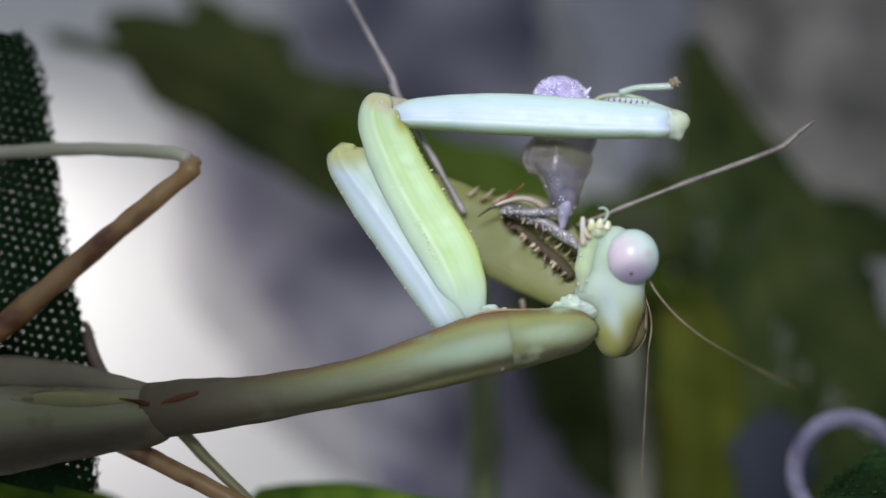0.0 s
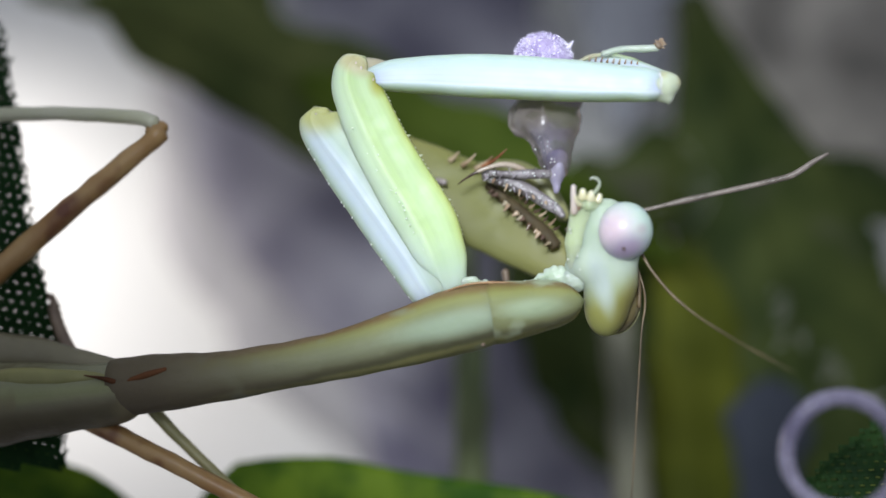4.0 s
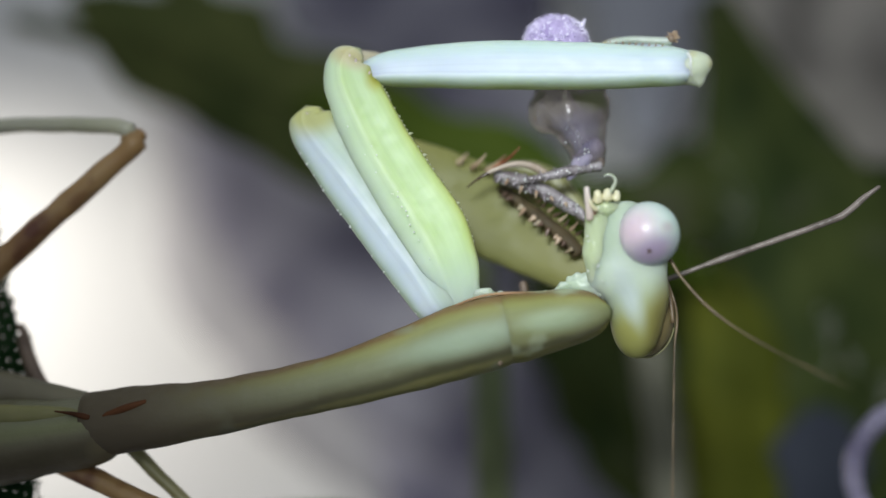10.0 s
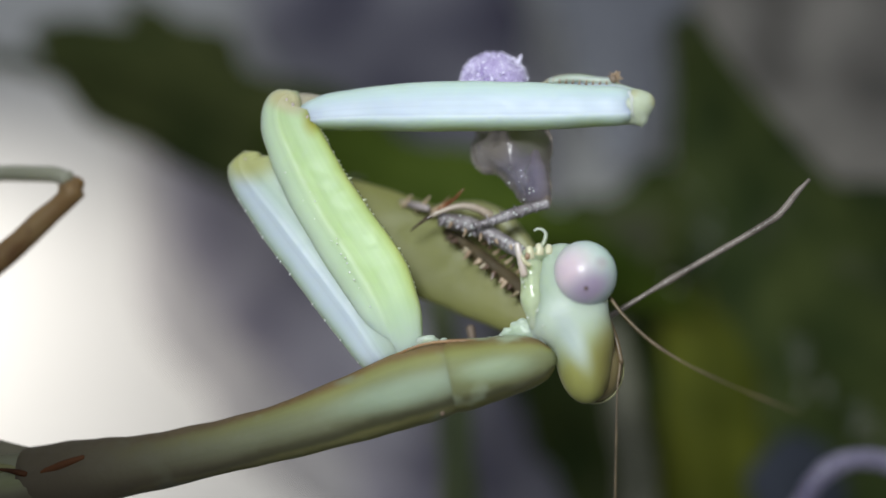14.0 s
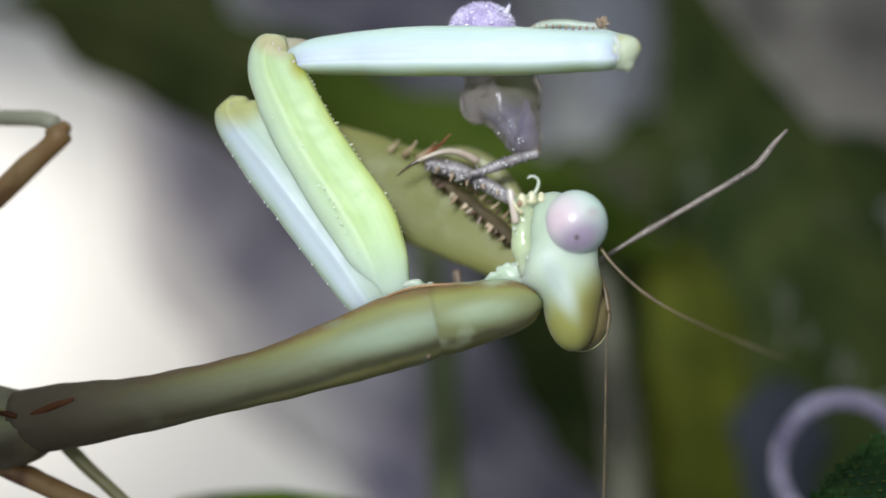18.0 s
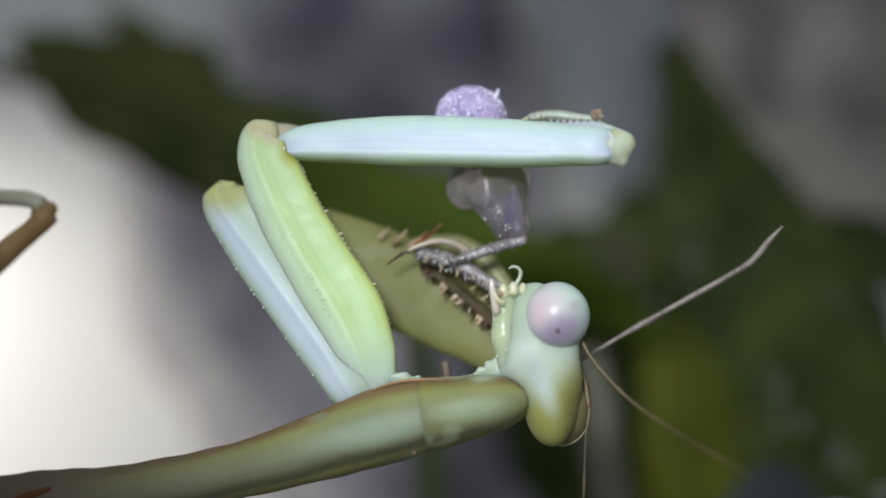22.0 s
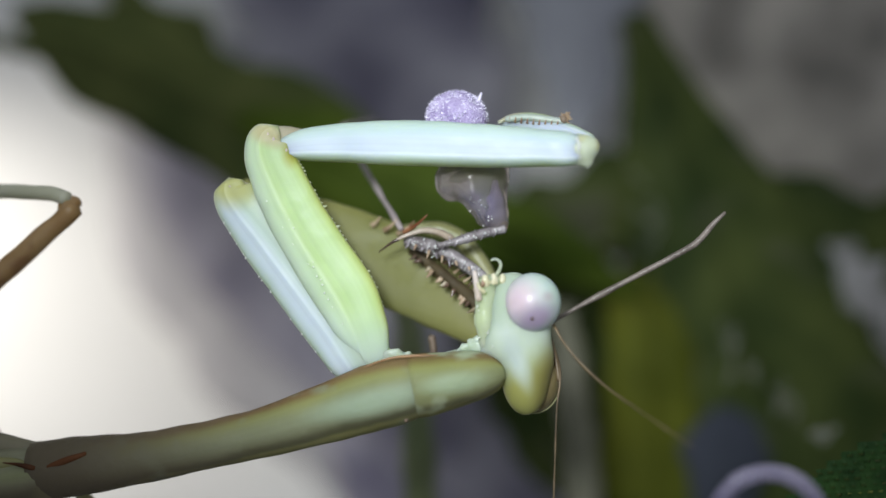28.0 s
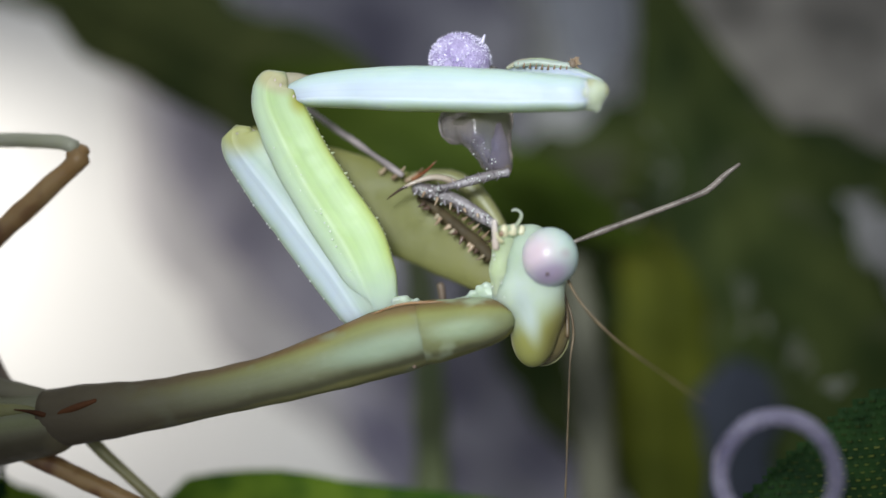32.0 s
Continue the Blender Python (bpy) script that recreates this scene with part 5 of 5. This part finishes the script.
    walk(long_leg, [
        (0, pose(0.00512, 0.00080, -0.00357, 0, -10.2)),
        (0.5, pose(0.00599, 0.00080, -0.00383, 0, -7.9)),
        (1, pose(0.00675, 0.00080, -0.00415, 0, -5.4)),
        (1.5, pose(0.00603, 0.00080, -0.00405, 0, -10.1)),
        (2, pose(0.00570, 0.00080, -0.00380, 0, -7.3)),
        (2.5, pose(0.00556, 0.00080, -0.00520, 0, -5.2)),
        (3, pose(0.00634, 0.00080, -0.00550, 0, -4.7)),
        (3.5, pose(0.00559, 0.00080, -0.00535, 0, -0.3)),
        (5.5, pose(0.00665, 0.00080, -0.01098, 0, 4.2)),
        (6, pose(0.00676, 0.00080, -0.01088, 0, 2.4)),
        (6.5, pose(0.00700, 0.00080, -0.01026, 0, -6.4)),
        (7, pose(0.00610, 0.00080, -0.01028, 0, 1.0)),
        (7.5, pose(0.00487, 0.00080, -0.01390, 0, 9.2)),
        (8, pose(0.00556, 0.00080, -0.00974, 0, 3.1)),
        (9, pose(0.00571, 0.00080, -0.00963, 0, 2.5)),
        (10, pose(0.00527, 0.00080, -0.00990, 0, 5.2)),
        (11, pose(0.00496, 0.00080, -0.00961, 0, 4.4)),
        (12, pose(0.00495, 0.00080, -0.00956, 0, 2.2)),
        (13, pose(0.00544, 0.00080, -0.00997, 0, 0.2)),
        (14, pose(0.00496, 0.00080, -0.00981, 0, -1.7)),
        (16.5, pose(0.00453, 0.00080, -0.00964, 0, 0.8)),
        (18, pose(0.00451, 0.00080, -0.00989, 0, -1.3)),
        (19, pose(0.00475, 0.00080, -0.00936, 0, -0.4)),
        (20, pose(0.00491, 0.00080, -0.00971, 0, -2.5)),
        (21, pose(0.00449, 0.00080, -0.00981, 0, 1.2)),
        (22, pose(0.00471, 0.00080, -0.01007, 0, -1.2)),
        (23, pose(0.00469, 0.00080, -0.00935, 0, -3.5)),
        (24, pose(0.00426, 0.00080, -0.01000, 0, -3.6)),
        (25, pose(0.00461, 0.00080, -0.00954, 0, -5.7)),
        (25.5, pose(0.00466, 0.00080, -0.00968, 0, -7.6)),
        (27.5, pose(0.00418, 0.00080, -0.00984, 0, -0.2)),
        (28, pose(0.00422, 0.00080, -0.00969, 0, 0.2)),
        (29, pose(0.00440, 0.00080, -0.00979, 0, -1.6)),
        (30, pose(0.00436, 0.00080, -0.00998, 0, -0.9)),
        (31, pose(0.00406, 0.00080, -0.00980, 0, 1.2)),
        (32, pose(0.00399, 0.00080, -0.00898, 0, 7.9)),
    ])
    walk(thin, [
        (0, pose(-0.00321, 0.00080, -0.00653, 0.7, 10.3, 0.6)),
        (0.5, pose(-0.00319, 0.00080, -0.00648, 0.9, 22.0, 0.6)),
        (1, pose(-0.00317, 0.00080, -0.00643, 0.9, 21.6, 0.6)),
        (1.5, pose(-0.00269, 0.00080, -0.00602, 1.0, 29.2, 0.6)),
        (2, pose(-0.00219, 0.00080, -0.00562, 0.4, -4.2, 0.7)),
        (2.5, pose(-0.00410, 0.00080, -0.00596, 0.4, -3.5, 0.7)),
        (3, pose(-0.00432, 0.00080, -0.00556, -13.4, -17.5, -38.6)),
        (3.5, pose(-0.00350, 0.00080, -0.00648, -12.3, -26.1, -43.0)),
        (5.5, pose(-0.00350, 0.00340, -0.00699, -17.5, -36.1, -71.9)),
        (8, pose(-0.00251, 0.00340, -0.00636, -21.4, -35.7, -70.1)),
        (12, pose(-0.00254, 0.00340, -0.00599, -26.5, -34.0, -67.2)),
        (13, pose(-0.00268, 0.00340, -0.00608, -23.4, -35.7, -60.2)),
        (14, pose(-0.00314, 0.00080, -0.00520, -70.9, 6.3, -10.5)),
        (14.5, pose(-0.00324, 0.00080, -0.00511, -65.8, 9.7, -1.1)),
        (16.5, pose(-0.00360, 0.00080, -0.00473, -52.8, 17.2, 18.6)),
        (17, pose(-0.00332, 0.00150, -0.00514, -79.5, 0.1, -29.0)),
        (18, pose(-0.00275, 0.00290, -0.00595, -15.7, -10.9, -27.9)),
        (19, pose(-0.00256, 0.00300, -0.00513, -16.8, -12.9, -30.2)),
        (20, pose(-0.00203, 0.00340, -0.00573, -23.4, -24.1, -47.6)),
        (25, pose(-0.00260, 0.00340, -0.00509, -28.7, -33.2, -65.9)),
        (25.5, pose(-0.00255, 0.00288, -0.00506, -21.7, -29.5, -48.1)),
        (27.5, pose(-0.00235, 0.00080, -0.00494, -21.6, 29.6, -28.9)),
        (28, pose(-0.00284, 0.00080, -0.00489, -23.8, 15.7, -34.1)),
        (28.5, pose(-0.00272, 0.00080, -0.00496, -17.2, 11.4, -25.6)),
        (29, pose(-0.00260, 0.00080, -0.00503, -15.0, 10.7, -22.5)),
        (30, pose(-0.00237, 0.00080, -0.00516, -14.8, 9.8, -22.3)),
        (31, pose(-0.00261, 0.00080, -0.00494, -12.0, 5.1, -18.8)),
        (32, pose(-0.00310, 0.00080, -0.00506, -10.4, 1.7, -16.6)),
    ])
    walk(thin_end, [
        (0, pose(-0.00624, 0.00010, 0.00402, 0.3, -32.5, 2.2)),
        (0.5, pose(-0.00624, 0.00010, 0.00402, 0.0, -35.5, 2.4)),
        (1, pose(-0.00624, 0.00010, 0.00402, -0.1, -36.5, 2.5)),
        (1.5, pose(-0.00624, 0.00010, 0.00402, -0.2, -37.5, 2.5)),
        (2, pose(-0.00624, 0.00010, 0.00402, 0.7, -26.5, 1.9)),
        (2.5, pose(-0.00624, 0.00010, 0.00402, 0.8, -25.5, 1.8)),
        (3, pose(-0.00624, 0.00010, 0.00402, 34.2, 9.6, 17.6)),
        (3.5, pose(-0.00624, 0.00010, 0.00402, -19.9, 0.0, -9.4)),
        (5.5, pose(-0.00624, 0.00010, 0.00402, -5.3, -15.8, -0.9)),
        (8, pose(-0.00624, 0.00010, 0.00402, -6.7, -13.7, -1.6)),
        (12, pose(-0.00624, 0.00010, 0.00402, -6.7, -13.7, -1.6)),
        (13, pose(-0.00624, 0.00010, 0.00402, -14.0, -10.3, -4.9)),
        (14, pose(-0.00624, 0.00010, 0.00402, -7.6, 20.4, -5.6)),
        (14.5, pose(-0.00624, 0.00010, 0.00402, -12.8, 28.2, -9.7)),
        (16.5, pose(-0.00624, 0.00010, 0.00402, -24.2, 43.0, -19.9)),
        (17, pose(-0.00624, 0.00010, 0.00402, 2.1, 3.8, 0.8)),
        (18, pose(-0.00624, 0.00010, 0.00402, -47.2, -13.5, -17.8)),
        (19, pose(-0.00624, 0.00010, 0.00402, -44.9, -13.5, -16.8)),
        (20, pose(-0.00624, 0.00010, 0.00402, -26.4, -13.3, -9.2)),
        (25, pose(-0.00624, 0.00010, 0.00402, -6.7, -13.7, -1.6)),
        (25.5, pose(-0.00624, 0.00010, 0.00402, -26.1, -10.8, -9.7)),
        (27.5, pose(-0.00624, 0.00010, 0.00402, -52.0, -23.8, -14.5)),
        (28, pose(-0.00624, 0.00010, 0.00402, -45.1, -23.3, -12.3)),
        (28.5, pose(-0.00624, 0.00010, 0.00402, -51.0, -18.6, -17.0)),
        (29, pose(-0.00624, 0.00010, 0.00402, -53.4, -17.2, -18.7)),
        (30, pose(-0.00624, 0.00010, 0.00402, -53.5, -16.9, -18.9)),
        (31, pose(-0.00624, 0.00010, 0.00402, -56.3, -14.6, -21.4)),
        (32, pose(-0.00624, 0.00010, 0.00402, -58.2, -13.2, -23.0)),
    ])
    # the torn strand hangs to the mouth, and later snaps back against the flesh
    at = strand.location
    walk(strand, [(u, pose(at.x, at.y, at.z, 0, q)) for u, q in ((0, -22), (3, -24), (6, -16), (8, -6), (9, 4), (11, 60), (12, 120), (13, 165), (20, 168), (32, 168))])
    walk(leg, [
        (0, pose(0.00223, 0.00020, -0.00518, 0, -1.0)),
        (6, pose(0.00223, 0.00020, -0.00518, 0, 5.5)),
        (9, pose(0.00223, 0.00020, -0.00518, 0, 3.0)),
        (13, pose(0.00223, 0.00020, -0.00518, 0, 0.0)),
        (19, pose(0.00223, 0.00020, -0.00518, 0, 0.0)),
        (23, pose(0.00223, 0.00020, -0.00518, 0, 1.0)),
        (28, pose(0.00223, 0.00020, -0.00518, 0, 3.0)),
        (32, pose(0.00223, 0.00020, -0.00518, 0, 4.0)),
    ])
    walk(antenna_a, [
        (0, pose(0.00278, -0.00020, 0.00125, -13.0, -1.9, 0.5)),
        (2, pose(0.00278, -0.00020, 0.00125, -13.0, -1.9, 0.5)),
        (2.5, pose(0.00278, -0.00020, 0.00125, -13.0, 1.0, -0.2)),
        (3, pose(0.00278, -0.00020, 0.00125, -9.3, 5.0, -26.0)),
        (3.5, pose(0.00278, -0.00020, 0.00125, -12.3, -2.1, -4.6)),
        (6, pose(0.00278, -0.00020, 0.00125, -12.0, -2.0, 0.4)),
        (9, pose(0.00278, -0.00020, 0.00125, -9.0, 1.0, -0.2)),
        (11, pose(0.00278, -0.00020, 0.00125, -5.0, 3.0, -0.3)),
        (13, pose(0.00278, -0.00020, 0.00125, 0.0, 3.0, 0.0)),
        (19, pose(0.00278, -0.00020, 0.00125, 0.0, -0.0, 0.0)),
        (23, pose(0.00278, -0.00020, 0.00125, 0.0, 4.0, -10.0)),
        (25, pose(0.00278, -0.00020, 0.00125, 0.0, 1.0, -8.0)),
        (27.5, pose(0.00278, -0.00020, 0.00125, -1.4, 1.8, -14.0)),
        (28, pose(0.00278, -0.00020, 0.00125, -1.7, 1.5, -14.0)),
        (32, pose(0.00278, -0.00020, 0.00125, -2.9, -5.1, -15.6)),
    ])
    walk(antenna_b, [
        (0, pose(0.00272, 0.00080, 0.00051, -13.1, -5.8, 1.4)),
        (3, pose(0.00272, 0.00080, 0.00051, -13.1, -5.8, 1.4)),
        (6, pose(0.00272, 0.00080, 0.00051, -12.1, -5.9, 1.3)),
        (9, pose(0.00272, 0.00080, 0.00051, -9.0, -4.9, 0.8)),
        (11, pose(0.00272, 0.00080, 0.00051, -5.0, -1.0, 0.1)),
        (13, pose(0.00272, 0.00080, 0.00051, 0.0, 3.0, 0.0)),
        (16.5, pose(0.00272, 0.00080, 0.00051, 0.0, 1.0, 0.0)),
        (19, pose(0.00272, 0.00080, 0.00051, 0.0, -0.0, 0.0)),
        (25, pose(0.00272, 0.00080, 0.00051, 0.0, -0.0, 0.0)),
        (28, pose(0.00272, 0.00080, 0.00051, -2.0, -1.0, 0.0)),
        (30, pose(0.00272, 0.00080, 0.00051, -3.0, -4.0, 0.2)),
        (32, pose(0.00272, 0.00080, 0.00051, -5.0, -7.0, 0.6)),
    ])
    walk(tarsus, [
        (0, pose(0.02243, 0.00020, 0.01812, 0, -11.0)),
        (6, pose(0.02203, 0.00020, 0.01802, 0, -9.0)),
        (8, pose(0.02183, 0.00020, 0.01797, 0, -7.0)),
        (9.5, pose(0.02163, 0.00020, 0.01782, 0, -4.0)),
        (11, pose(0.02143, 0.00020, 0.01782, 0, -2.0)),
        (13, pose(0.02143, 0.00020, 0.01782, 0, 0.0)),
        (32, pose(0.02143, 0.00020, 0.01782, 0, 0.0)),
    ])
    # the mouthparts reach up while the prey is held close, and chew
    for i, ob in enumerate(mouthparts):
        rest = ob.location.copy()
        walk(ob, [(u, pose(rest.x, rest.y, rest.z + (lift + 0.006 * math.sin(3.1 * u + i)) * CM)) for u, lift in
                  [(0, 0.03), (1, 0.032), (2, 0.035), (3, 0.04), (5, 0.042), (6, 0.045), (7, 0.045), (8, 0.045), (9, 0.045), (10, 0.045), (11, 0.042), (12, 0.02), (13, 0.0)] + [(14 + 2 * k, 0.0) for k in range(10)]])


motions()
